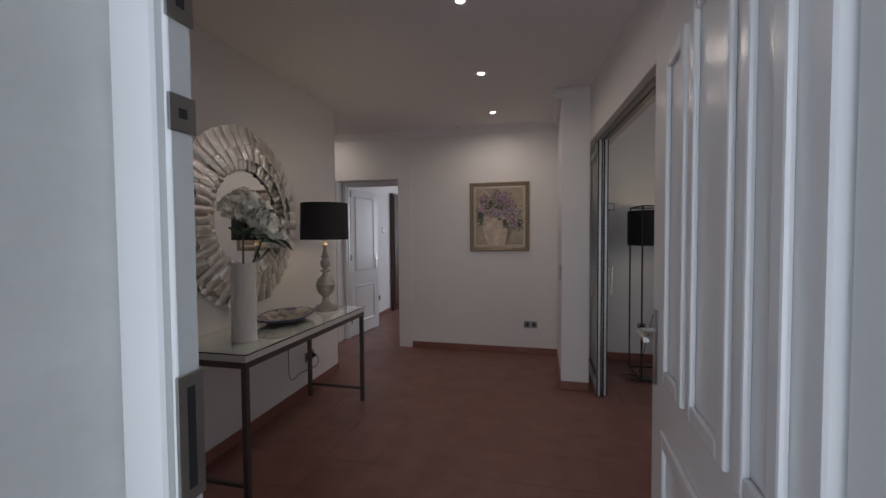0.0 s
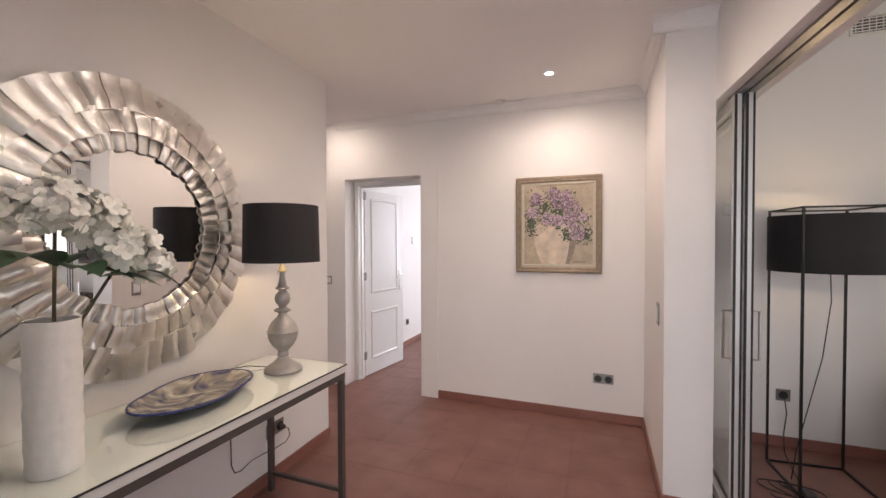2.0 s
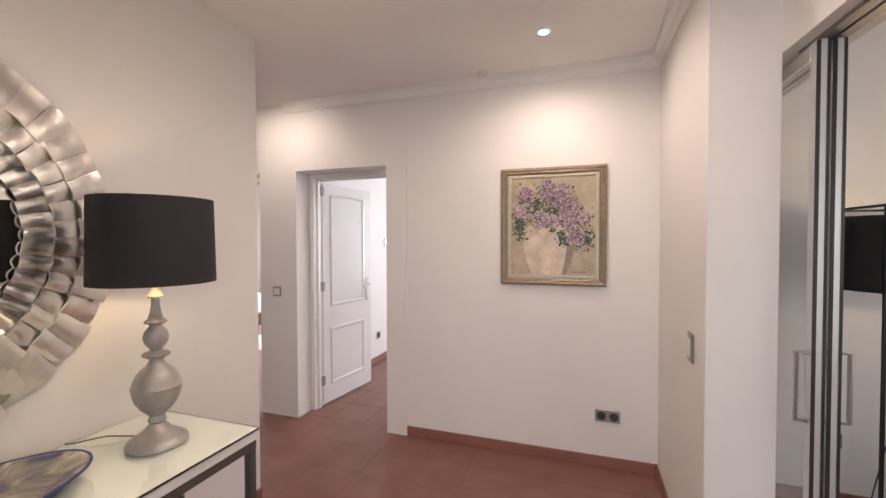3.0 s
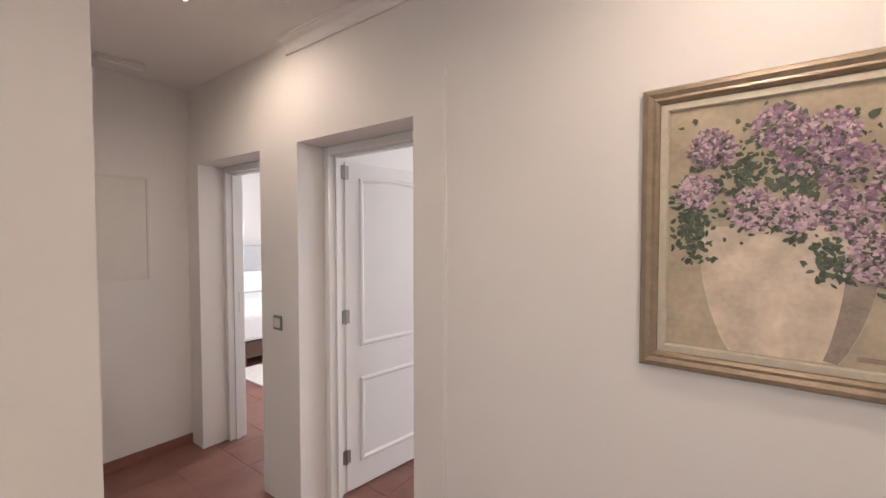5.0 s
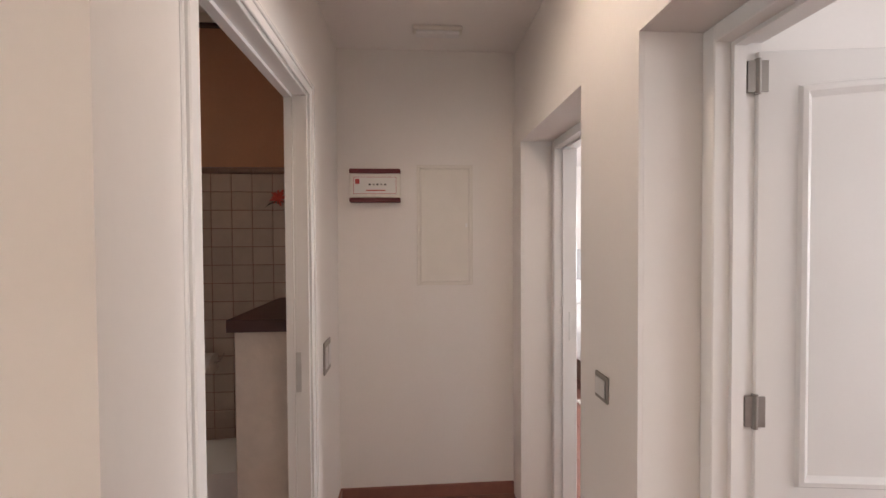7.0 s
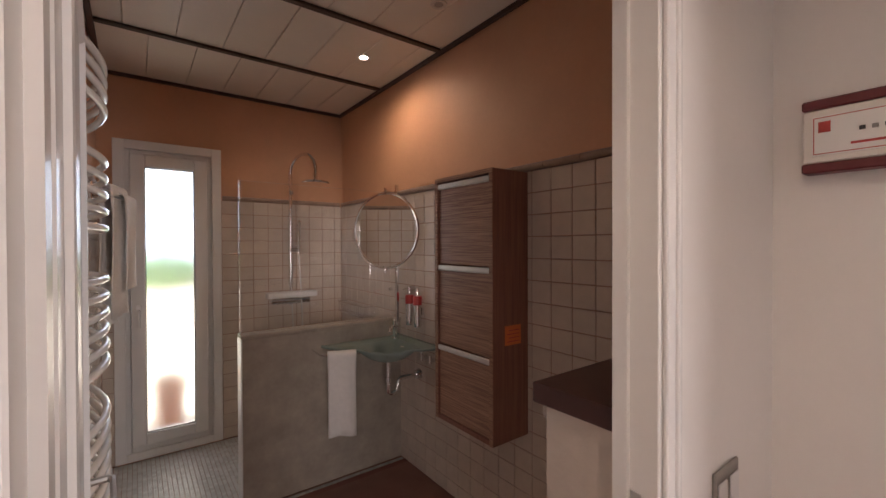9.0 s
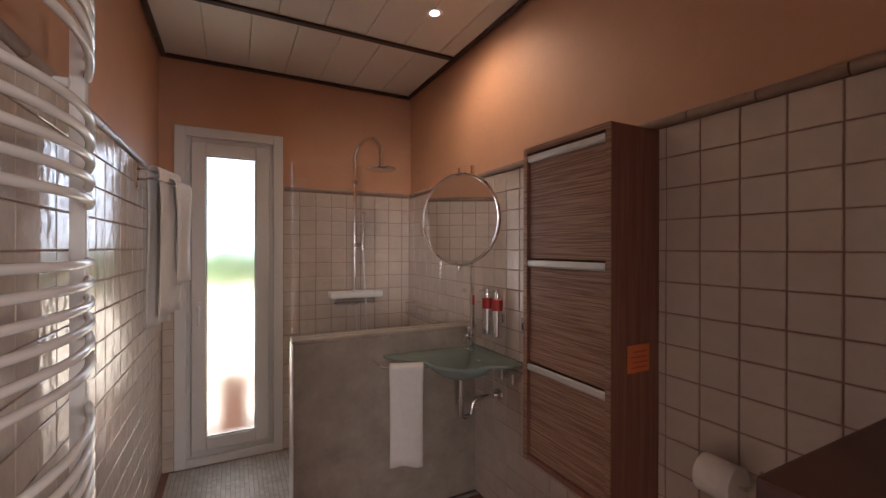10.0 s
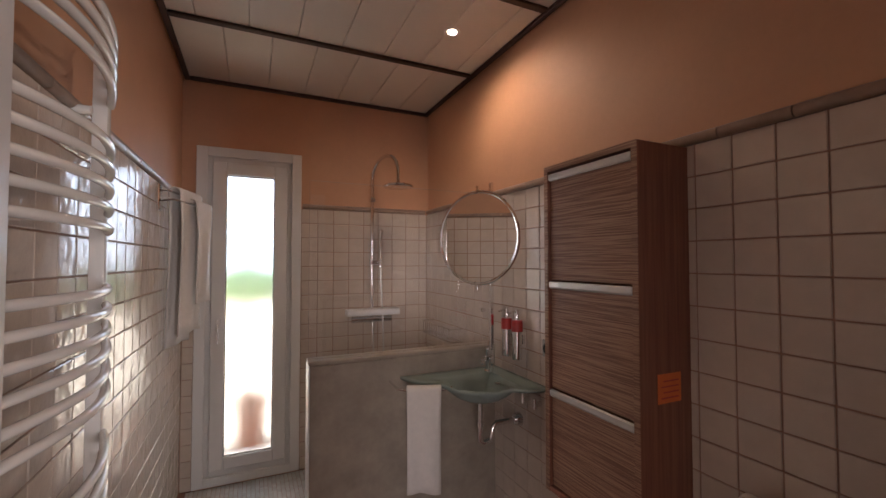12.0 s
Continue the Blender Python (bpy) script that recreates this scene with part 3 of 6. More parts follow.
# entrance door, frame with lock plates
f4 = structure("door_frame_4", boxes((-0.896, 0.19, 0, -0.815, 0.249, 2.159), (0.065, 0.17, 0, 0.149, 0.249, 2.159), (-0.815, 0.19, 2.08, 0.065, 0.249, 2.159), bevel=0.005), LACQ, "white lacquered entrance door frame", "door frame")
part("rebate_strip", B(-0.8145, 0.205, 0, -0.803, 0.247, 2.079, bevel=0.002), LACQ, f4)
for z0, z1, lab in ((1.56, 1.615, "steel lock strike"), (1.725, 1.86, "steel lock strike"), (0.99, 1.19, "tall steel lock plate")):
    k = part("strike_plate", B(-0.8025, 0.199, z0, -0.797, 0.2475, z1, bevel=0.001), DSTEEL, f4, lab)
    # dark strip on the plate's face stands for shade inside the latch slot
    part("slot_shade", B(-0.7968, 0.215, z0 + 0.02, -0.7962, 0.23, z1 - 0.02), DARKPL, k)
door4 = thing("door_4", "white panelled entrance door standing wide open", "door", m=pose(0.105, 0.256, 0, 0, 0, 87.5))
door4["kind"] = "structure"
lf = part("leaf", B(0, 0, 0.008, 0.93, 0.055, 2.07, bevel=0.004), LACQ, door4)
for side, sg in ((0.0, -1), (0.055, 1)):
    for x0, x1, z0, z1 in ((0.07, 0.225, 0.97, 1.90), (0.265, 0.508, 0.97, 1.93), (0.545, 0.755, 0.97, 1.90), (0.10, 0.76, 0.16, 0.82)):
        bm = bmesh.new()
        a, b = sorted((side + sg * 0.0004, side + sg * 0.014))
        box(bm, x0, a, z0, x0 + 0.04, b, z1, bevel=0.006, seg=2)
        box(bm, x1 - 0.04, a, z0, x1, b, z1, bevel=0.006, seg=2)
        box(bm, x0 + 0.04, a, z0, x1 - 0.04, b, z0 + 0.04, bevel=0.006, seg=2)
        box(bm, x0 + 0.04, a, z1 - 0.04, x1 - 0.04, b, z1, bevel=0.006, seg=2)
        part("panel_moulding", bm, LACQ, lf)
lever(lf, 0.87, 1.06, 0.055)
part("lock_plate", B(0.9305, 0.014, 0.85, 0.933, 0.041, 1.3), STEEL, lf, "brass-toned lock plate")
hinges(door4, 0.0, -0.002, (0.3, 1.05, 1.8))


# ---- sliding glass doors ----
def sliding(m):
    s = thing("sliding_door", "aluminium framed sliding glass door pushed open", "sliding door", "sliding doors", m)
    part("frame", boxes((0, 0, 0.01, 0.035, 0.045, 2.185), (0, 1.055, 0.01, 0.035, 1.1, 2.185), (0, 0.045, 0.01, 0.035, 1.055, 0.07), (0, 0.045, 2.13, 0.035, 1.055, 2.185), bevel=0.002), ALU, s)
    part("gasket", boxes((-0.002, -0.0025, 0.012, 0.010, -0.0004, 2.182), (0.028, -0.0025, 0.012, 0.037, -0.0004, 2.182)), DARKPL, s, "black rubber seal")
    pn = part("pane", B(0.014, 0.045, 0.07, 0.020, 1.055, 2.13), CLEAR, s)
    pn.visible_shadow = False
    for sg, x in ((-1, 0.0), (1, 0.035)):
        bm = tube(bmesh.new(), [(x, 0.022, 0.88), (x + sg * 0.036, 0.022, 0.88), (x + sg * 0.036, 0.022, 1.12), (x, 0.022, 1.12)], 0.008)
        part("handle", bm, STEEL, s, "steel bow handle", True)
    return s


s1 = sliding(pose(0.185, 3.40, 0))
copy_thing(s1, pose(0.234, 3.41, 0))
structure("trim_sliding_track", prism(prism(bmesh.new(), [(0.185, 3.527), (0.335, 1.26), (0.37, 1.26), (0.222, 3.527)], "z", 2.187, 2.1995), [(0.234, 3.527), (0.384, 1.26), (0.42, 1.26), (0.27, 3.527)], "z", 2.187, 2.1995), DSTEEL, "dark aluminium overhead track of the sliding doors", "trim")


# ---- hall: downlights, switches, sockets ----
def downlight(x, y, z, lit=True):
    d = thing("downlight", "recessed round ceiling downlight, lit" if lit else "recessed round ceiling downlight, unlit", "ceiling light", "recessed downlights", pose(x, y, z))
    part("ring", lathe(bmesh.new(), [(0.025, -0.001), (0.025, -0.004), (0.041, -0.006), (0.045, -0.001), (0.025, -0.001)], seg=28), PVC if lit else STEEL, d, smooth=True)
    part("lens", lathe(bmesh.new(), [(0, -0.003), (0.024, -0.003), (0.024, -0.0008), (0, -0.0008)], seg=24), LEDDISC if lit else GREYPL, d, "glowing warm lens" if lit else "dark glass lens")


for x, y in ((-0.70, 1.93), (-0.735, 2.96), (-0.77, 4.03), (-2.92, 4.04)):
    downlight(x, y, HC)
downlight(-3.965, 1.41, BC)
downlight(-4.01, 2.19, BC, False)


def plate(name, label, category, m, w=0.085, h=0.085, keys=1, socket=False):
    """A wall plate in its own xz plane, facing -y."""
    p = thing(name, label, category, "switches and sockets", m)
    part("plate", B(-w / 2, -0.009, -h / 2, w / 2, -0.0006, h / 2, bevel=0.003), DSTEEL, p)
    step = w / keys
    for k in range(keys):
        c = -w / 2 + step * (k + 0.5)
        if socket:
            s = part("socket", lathe(bmesh.new(), [(0, 0), (0.026, 0), (0.028, 0.004), (0.022, 0.0045), (0.021, 0.001), (0, 0.001)], seg=22), DARKPL, p, "dark round socket insert", True)
            s.matrix_local = pose(c, -0.0092, 0, 90)
        else:
            part("rocker", B(c - step * 0.36, -0.0135, -h * 0.33, c + step * 0.36, -0.0092, h * 0.33, bevel=0.002), ALU, p)
    return p


plate("light_switch", "steel framed light switch between the doorways", "switch", pose(-3.048, YF - 0.014, 1.072))
plate("double_socket", "steel framed double socket low on the far wall", "socket", pose(-0.40, YF, 0.345), 0.155, 0.08, 2, True)
plate("light_switch", "steel framed light switch on the niche wall", "switch", pose(XN, 3.74, 1.035, 0, 0, -90), 0.085, 0.13)
plate("light_switch", "steel framed double switch beside the bathroom door", "switch", pose(-3.88, YS, 0.965, 0, 0, 180), 0.14, 0.16, 2)
plate("wall_socket", "dark plug socket with a plug beneath the console", "socket", pose(xw(3.0), 3.0, 0.315, 0, 0, 91.86), 0.15, 0.085, 2, True)
plate("wall_socket", "steel framed socket behind the floor lamp", "socket", pose(0.79, YF, 0.37), 0.085, 0.085, 1, True)
plate("wall_socket", "dark socket beside the tall cabinet", "socket", pose(XR + 0.004, 1.76, 1.11, 0, 0, 90), 0.08, 0.085, 1, True)
plate("wall_socket", "steel framed socket low in the back room", "socket", pose(-2.97, 6.25, 0.33, 0, 0, 90), 0.085, 0.085, 1, True)
plate("thermostat", "pale thermostat on the back room wall", "thermostat", pose(-2.97, 6.45, 1.48, 0, 0, 90), 0.08, 0.10)
plate("thermostat", "small dark thermostat beside the sliding doors", "thermostat", pose(0.46, YF, 1.69), 0.085, 0.085)
sd = thing("smoke_detector", "small white detector on the ceiling edge", "detector", m=pose(-1.22, 4.47, HC))
part("body", lathe(bmesh.new(), [(0, -0.028), (0.02, -0.028), (0.036, -0.016), (0.04, -0.0008), (0, -0.0008)], seg=24), PLASTIC, sd, smooth=True)

# emergency light on the corridor ceiling
el = thing("emergency_light", "slim white emergency light under the corridor ceiling", "ceiling light", m=pose(-3.98, 4.10, HC))
part("base", B(-0.035, -0.13, -0.022, 0.035, 0.13, -0.0008, bevel=0.006), PLASTIC, el)
part("diffuser", B(-0.028, -0.115, -0.042, 0.028, 0.115, -0.0225, bevel=0.008, seg=2), PVC, el, "milky diffuser", True)

# alarm panel and electricity cupboard on the end wall
al = thing("alarm_panel", "white alarm panel with maroon bands on the wall", "alarm panel", m=pose(XE, 3.747, 1.859, 0, 0, 90))
part("housing", B(-0.145, -0.05, -0.07, 0.145, -0.0008, 0.07, bevel=0.004), PLASTIC, al)
part("band", B(-0.146, -0.056, 0.0705, 0.146, -0.0008, 0.096, bevel=0.004), MAROON, al, "maroon ribbed band")
part("band", B(-0.146, -0.056, -0.096, 0.146, -0.0008, -0.0705, bevel=0.004), MAROON, al, "maroon ribbed band")
face = part("faceplate", B(-0.125, -0.0535, -0.052, 0.125, -0.0505, 0.052), PORC, al)
part("printed_border", boxes((-0.122, -0.0545, 0.046, 0.122, -0.0537, 0.048), (-0.122, -0.0545, -0.048, 0.122, -0.0537, -0.046), (-0.122, -0.0545, -0.046, -0.120, -0.0537, 0.046), (0.120, -0.0545, -0.046, 0.122, -0.0537, 0.046)), REDPRINT, face)
part("emblem", B(-0.112, -0.0545, 0.008, -0.088, -0.0537, 0.036), REDPRINT, face, "small red emblem")
part("caption_bar", B(-0.05, -0.0545, -0.032, 0.06, -0.0537, -0.026), REDPRINT, face, "line of small red print")
for k in range(5):
    part("button", B(-0.035 + k * 0.022, -0.056, 0.0, -0.024 + k * 0.022, -0.0537, 0.010), GREYPL if k % 2 else DARKPL, face)
eb = thing("electric_cupboard", "flush cream electricity cupboard door in the wall", "cupboard", m=pose(XE, 4.153, 1.63, 0, 0, 90))
part("frame", boxes((-0.165, -0.012, -0.355, -0.145, -0.0008, 0.355), (0.145, -0.012, -0.355, 0.165, -0.0008, 0.355), (-0.145, -0.012, 0.335, 0.145, -0.0008, 0.355), (-0.145, -0.012, -0.355, 0.145, -0.0008, -0.335), bevel=0.002), PLASTIC, eb)
d = part("door", B(-0.143, -0.010, -0.333, 0.143, -0.0008, 0.333, bevel=0.002), PLASTIC, eb)
part("catch", B(0.122, -0.014, -0.01, 0.134, -0.0102, 0.01), PVC, d)

# ---- console table with what stands on it ----
TX0, TX1, TY0, TY1, TZ = XC + 0.004, -1.725, 1.475, 2.915, 0.80
ct = thing("console_table", "white topped console table on a dark iron frame", "console table")
part("tabletop", B(TX0, TY0, 0.757, TX1, TY1, 0.792, bevel=0.002), TOPW, ct)
gtop = part("glass_top", B(TX0, TY0 - 0.002, 0.7925, TX1 + 0.003, TY1 + 0.002, 0.7995, bevel=0.0015), GREENGL, ct, "clear glass sheet with dark edge")
gtop.visible_shadow = False
part("glass_edge", boxes((TX1 + 0.0032, TY0, 0.793, TX1 + 0.0045, TY1, 0.799), (TX0, TY0 - 0.0036, 0.793, TX1, TY0 - 0.0022, 0.799), (TX0, TY1 + 0.0022, 0.793, TX1, TY1 + 0.0036, 0.799)), DARKPL, ct)
part("apron", boxes((TX0 + 0.005, TY0 + 0.005, 0.722, TX1 - 0.005, TY0 + 0.035, 0.7565), (TX0 + 0.005, TY1 - 0.035, 0.722, TX1 - 0.005, TY1 - 0.005, 0.7565), (TX1 - 0.035, TY0 + 0.035, 0.722, TX1 - 0.005, TY1 - 0.035, 0.7565), (TX0 + 0.005, TY0 + 0.035, 0.722, TX0 + 0.035, TY1 - 0.035, 0.7565), bevel=0.002), IRON, ct)
for x in (TX0 + 0.012, TX1 - 0.037):
    for y in (TY0 + 0.005, TY1 - 0.035):
        part("leg", B(x, y, 0, x + 0.03, y + 0.03, 0.7215, bevel=0.002), IRON, ct)
for y in (TY0 + 0.01, TY1 - 0.03):
    part("stretcher", B(TX0 + 0.043, y, 0.095, TX1 - 0.0375, y + 0.02, 0.117, bevel=0.002), IRON, ct)

# table lamp
tl = thing("table_lamp", "pewter baluster table lamp with black drum shade, lit", "table lamp", m=pose(-1.965, 2.70, TZ))
part("base", lathe(bmesh.new(), [(0, 0.0), (0.092, 0.0), (0.095, 0.008), (0.090, 0.020), (0.070, 0.034), (0.046, 0.050), (0.032, 0.066), (0.024, 0.078), (0.030, 0.086), (0.026, 0.094), (0.024, 0.104), (0.034, 0.116), (0.052, 0.134), (0.066, 0.158), (0.0735, 0.184), (0.075, 0.203), (0.078, 0.207), (0.074, 0.212), (0.071, 0.226), (0.060, 0.250), (0.044, 0.268), (0.030, 0.280), (0.022, 0.292), (0.022, 0.302), (0.040, 0.311), (0.044, 0.317), (0.036, 0.323), (0.018, 0.330), (0.022, 0.340), (0.034, 0.355), (0.039, 0.375), (0.035, 0.395), (0.022, 0.412), (0.018, 0.420), (0.033, 0.426), (0.035, 0.431), (0.024, 0.440), (0.017, 0.462), (0.013, 0.490), (0.012, 0.513), (0.0, 0.513)], seg=40), PEWTER, tl, "turned pewter-coloured baluster", True)
part("candle_neck", lathe(bmesh.new(), [(0.0, 0.5135), (0.022, 0.5135), (0.025, 0.520), (0.018, 0.530), (0.012, 0.548), (0.012, 0.566), (0.0, 0.568)], seg=24), CANDLE, tl, "cream lamp neck under the bulb", True)
part("bulb", lathe(bmesh.new(), [(0, 0.62), (0.018, 0.625), (0.03, 0.655), (0.026, 0.68), (0, 0.695)], seg=20), BULB, tl, "glowing bulb", True)
sh = lathe(bmesh.new(), [(0.184, 0.566), (0.188, 0.566), (0.182, 0.855), (0.178, 0.855), (0.184, 0.566)], seg=64)
part("shade", sh, BLACK, tl, "black fabric drum shade", True)
sp = bmesh.new()
for k in range(3):
    a = k * 2 * math.pi / 3
    tube(sp, [(0.012 * math.cos(a), 0.012 * math.sin(a), 0.60), (0.1785 * math.cos(a), 0.1785 * math.sin(a), 0.62)], 0.0025, 6)
cyl(sp, (0, 0, 0.5685), (0, 0, 0.62), 0.006, seg=8)
part("shade_carrier", sp, STEEL, tl)


cable = tube(bmesh.new(), [(-2.045, 2.72, 0.803), (-2.10, 2.70, 0.806), (-2.16, 2.66, 0.815), (-2.20, 2.62, 0.812), (-2.235, 2.60, 0.804), (-2.2625, 2.59, 0.803)], 0.0025, 6)
solo("lamp_cable", cable, RUBBER, "thin black lamp cable lying on the console", "cable", smooth=True)
cable = tube(bmesh.new(), [(-2.262, 2.62, 0.75), (-2.275, 2.64, 0.60), (-2.285, 2.653, 0.41), (-2.285, 2.655, 0.26), (-2.28, 2.672, 0.212), (-2.275, 2.71, 0.205), (-2.275, 2.78, 0.225), (-2.275, 2.87, 0.222), (-2.275, 2.96, 0.21), (-2.27, 3.05, 0.212), (-2.268, 3.085, 0.24), (-2.265, 3.07, 0.29), (xw(3.035) + 0.047, 3.036, 0.315)], 0.003, 6)
solo("lamp_cable", cable, RUBBER, "thin black cable looping down to the socket", "cable", smooth=True)
solo("power_plug", cyl(bmesh.new(), (xw(3.035) + 0.0145, 3.035, 0.315), (xw(3.035) + 0.045, 3.035, 0.315), 0.019, 0.015, 16), DARKPL, "black plug in the console socket", "plug", smooth=True)

# vase and hydrangeas
VX, VY = -1.93, 1.72
vs = bmesh.new()
prof = [(0, 0.0), (0.064, 0.0), (0.067, 0.01)] + [(0.0665 + 0.0012 * math.sin(k * 1.7), 0.01 + k * 0.0143) for k in range(1, 30)] + [(0.066, 0.445), (0.060, 0.445), (0.058, 0.42), (0.057, 0.03), (0, 0.028)]
lathe(vs, prof, (VX, VY, TZ), 56)
for v in vs.verts:
    if v.co.z > TZ + 0.02:
        k = noise.noise(v.co * 45) * 0.0022 + noise.noise(Vector((v.co.x * 70, v.co.y * 70, v.co.z * 18))) * 0.0015
        d = Vector((v.co.x - VX, v.co.y - VY, 0)).normalized()
        v.co += d * k
solo("vase", vs, CERAM, "tall cylindrical white textured ceramic vase", "vase", smooth=True)
fl = thing("hydrangea_bouquet", "ivory hydrangea stems with green leaves in the vase", "bouquet")
heads = [((-1.935, 1.735, 1.575), 0.088), ((-1.925, 1.845, 1.535), 0.080), ((-1.915, 1.925, 1.445), 0.086), ((-1.91, 2.005, 1.39), 0.058), ((-1.95, 1.665, 1.55), 0.052)]
rng = random.Random(5)
for c, r in heads:
    st = tube(bmesh.new(), [(VX + (c[0] - VX) * 0.1, VY + (c[1] - VY) * 0.15, TZ + 0.10), (VX + (c[0] - VX) * 0.3, VY + (c[1] - VY) * 0.35, TZ + 0.43), (VX + (c[0] - VX) * 0.7, VY + (c[1] - VY) * 0.75, (TZ + 0.43 + c[2]) / 2 + 0.03), (c[0], c[1], c[2] - r * 0.3)], 0.005, 7)
    if r > 0.082:
        part("stem", st, STEM, fl, smooth=True)
    else:
        st.free()
    bm = bmesh.new()
    bmesh.ops.create_icosphere(bm, subdivisions=2, radius=r * 0.62, matrix=Matrix.Translation(c))
    for k in range(int(105 * (r / 0.085) ** 2)):
        z = rng.uniform(-0.75, 1)
        a = rng.uniform(0, 2 * math.pi)
        n = Vector((math.sqrt(1 - z * z) * math.cos(a), math.sqrt(1 - z * z) * math.sin(a), z))
        p = Vector(c) + n * r * rng.uniform(0.66, 1.12)
        q = n.to_track_quat("Z", "Y").to_matrix().to_4x4() @ pose(0, 0, 0, rng.uniform(-28, 28), rng.uniform(-28, 28), rng.uniform(0, 90))
        s = rng.uniform(0.022, 0.032)
        for j in range(4):
            b = q @ pose(0, 0, 0, 0, 0, 90 * j)
            pts = [(0, 0, 0), (s * 0.42, -s * 0.45, s * 0.12), (s * 0.82, -s * 0.48, s * 0.26), (s * 1.10, -s * 0.2, s * 0.30), (s * 1.06, s * 0.24, s * 0.34), (s * 0.78, s * 0.50, s * 0.24), (s * 0.42, s * 0.45, s * 0.10)]
            bm.faces.new([bm.verts.new(p + (b @ Vector(x))) for x in pts])
    part("flower_head", bm, PETAL, fl, "round head of many ivory florets")


def leaf(bm, base, tip, width, droop=0.02):
    base, tip = Vector(base), Vector(tip)
    d = tip - base
    side = d.cross(Vector((0, 0, 1))).normalized()
    rows = []
    for i in range(9):
        u = i / 8
        w = width * math.sin(math.pi * (u ** 0.8)) ** 0.9 if 0 < u < 1 else 0.001
        c = base + d * u + Vector((0, 0, droop * math.sin(math.pi * u)))
        rows.append([bm.verts.new(c - side * w + Vector((0, 0, w * 0.25))), bm.verts.new(c), bm.verts.new(c + side * w + Vector((0, 0, w * 0.25)))])
    for a, b in zip(rows, rows[1:]):
        bm.faces.new((a[0], a[1], b[1], b[0]))
        bm.faces.new((a[1], a[2], b[2], b[1]))


for base, tip, w in (((-1.92, 1.73, 1.40), (-1.82, 1.60, 1.43), 0.055), ((-1.91, 1.76, 1.39), (-1.79, 1.77, 1.37), 0.06), ((-1.91, 1.83, 1.36), (-1.82, 1.97, 1.32), 0.045), ((-1.95, 1.76, 1.40), (-2.05, 1.83, 1.42), 0.05), ((-1.91, 1.80, 1.37), (-1.81, 1.88, 1.35), 0.055), ((-1.90, 1.94, 1.37), (-1.83, 2.06, 1.30), 0.05), ((-1.91, 1.70, 1.43), (-1.82, 1.55, 1.40), 0.06)):
    bm = bmesh.new()
    leaf(bm, base, tip, w)
    part("leaf", bm, LEAF, fl, "broad dark green leaf", True)

# oval dish
dm = bmesh.new()
lathe(dm, [(0, 0.0), (0.10, 0.0), (0.16, 0.006), (0.205, 0.026), (0.245, 0.040), (0.250, 0.043), (0.243, 0.046), (0.200, 0.033), (0.155, 0.013), (0, 0.009)], seg=56)
for v in dm.verts:
    v.co.x *= 0.62
    v.co.z += 0.004 * math.sin(3 * math.atan2(v.co.y, v.co.x)) * (1 if v.co.xy.length > 0.1 else 0) + (0.004 if v.co.xy.length > 0.1 else 0)
dp = thing("oval_dish", "large oval glazed dish with blue rim and swirls", "dish", m=pose(-2.02, 2.25, TZ, 0, 0, 10) @ Matrix.Diagonal((1.12, 1.12, 1.0, 1)))
part("bowl", dm, DISH, dp, smooth=True)
rim = tube(bmesh.new(), [(0.62 * 0.2475 * math.cos(a), 0.2475 * math.sin(a), 0.0485 + 0.004 * math.sin(3 * math.atan2(math.sin(a), 0.62 * math.cos(a)))) for a in (2 * math.pi * k / 48 for k in range(49))], 0.0045, 6)
part("rim", rim, BLUE, dp, "cobalt blue rim", True)

# ---- round mirror with a shingled silver surround ----
MY, MZ = 2.160, 1.522
rm = thing("round_mirror", "round wall mirror in a wide shingled silver frame", "mirror", m=pose(xw(MY) + 0.002, MY, MZ, 0, 0, 1.86) @ pose(0, 0, 0, 0, 90, 0))
part("backing", lathe(bmesh.new(), [(0, 0.0), (0.585, 0.0), (0.592, 0.012), (0.575, 0.022), (0, 0.022)], seg=72), PEWTER, rm, smooth=True)
part("glass", lathe(bmesh.new(), [(0, 0.0225), (0.345, 0.0225), (0.345, 0.0265), (0, 0.0265)], seg=72), MIRROR, rm, "plain mirror glass")
rng = random.Random(11)


def shingle(w, l, bow):
    """A bowed silver shingle along +x, thick, curling up at its inner end."""
    bm = bmesh.new()
    nx, ny = 5, 5
    top = [[None] * (ny + 1) for _ in range(nx + 1)]
    for i in range(nx + 1):
        for j in range(ny + 1):
            u, v = i / nx, j / ny * 2 - 1
            ww = w * (0.80 + 0.20 * u) / 2
            top[i][j] = bm.verts.new((l * u, v * ww, bow * (1 - v * v) - 0.006 * u + 0.010 * (1 - u) ** 2 + 0.004 * math.sin(u * 6)))
    bot = [[bm.verts.new(v.co - Vector((0, 0, 0.007))) for v in row] for row in top]
    for i in range(nx):
        for j in range(ny):
            bm.faces.new((top[i][j], top[i + 1][j], top[i + 1][j + 1], top[i][j + 1]))
            bm.faces.new((bot[i][j + 1], bot[i + 1][j + 1], bot[i + 1][j], bot[i][j]))
    for i in range(nx):
        bm.faces.new((top[i + 1][0], top[i][0], bot[i][0], bot[i + 1][0]))
        bm.faces.new((top[i][ny], top[i + 1][ny], bot[i + 1][ny], bot[i][ny]))
    for j in range(ny):
        bm.faces.new((top[0][j], top[0][j + 1], bot[0][j + 1], bot[0][j]))
        bm.faces.new((top[nx][j + 1], top[nx][j], bot[nx][j], bot[nx][j + 1]))
    return mesh("shingle", bm, SILVER, True)


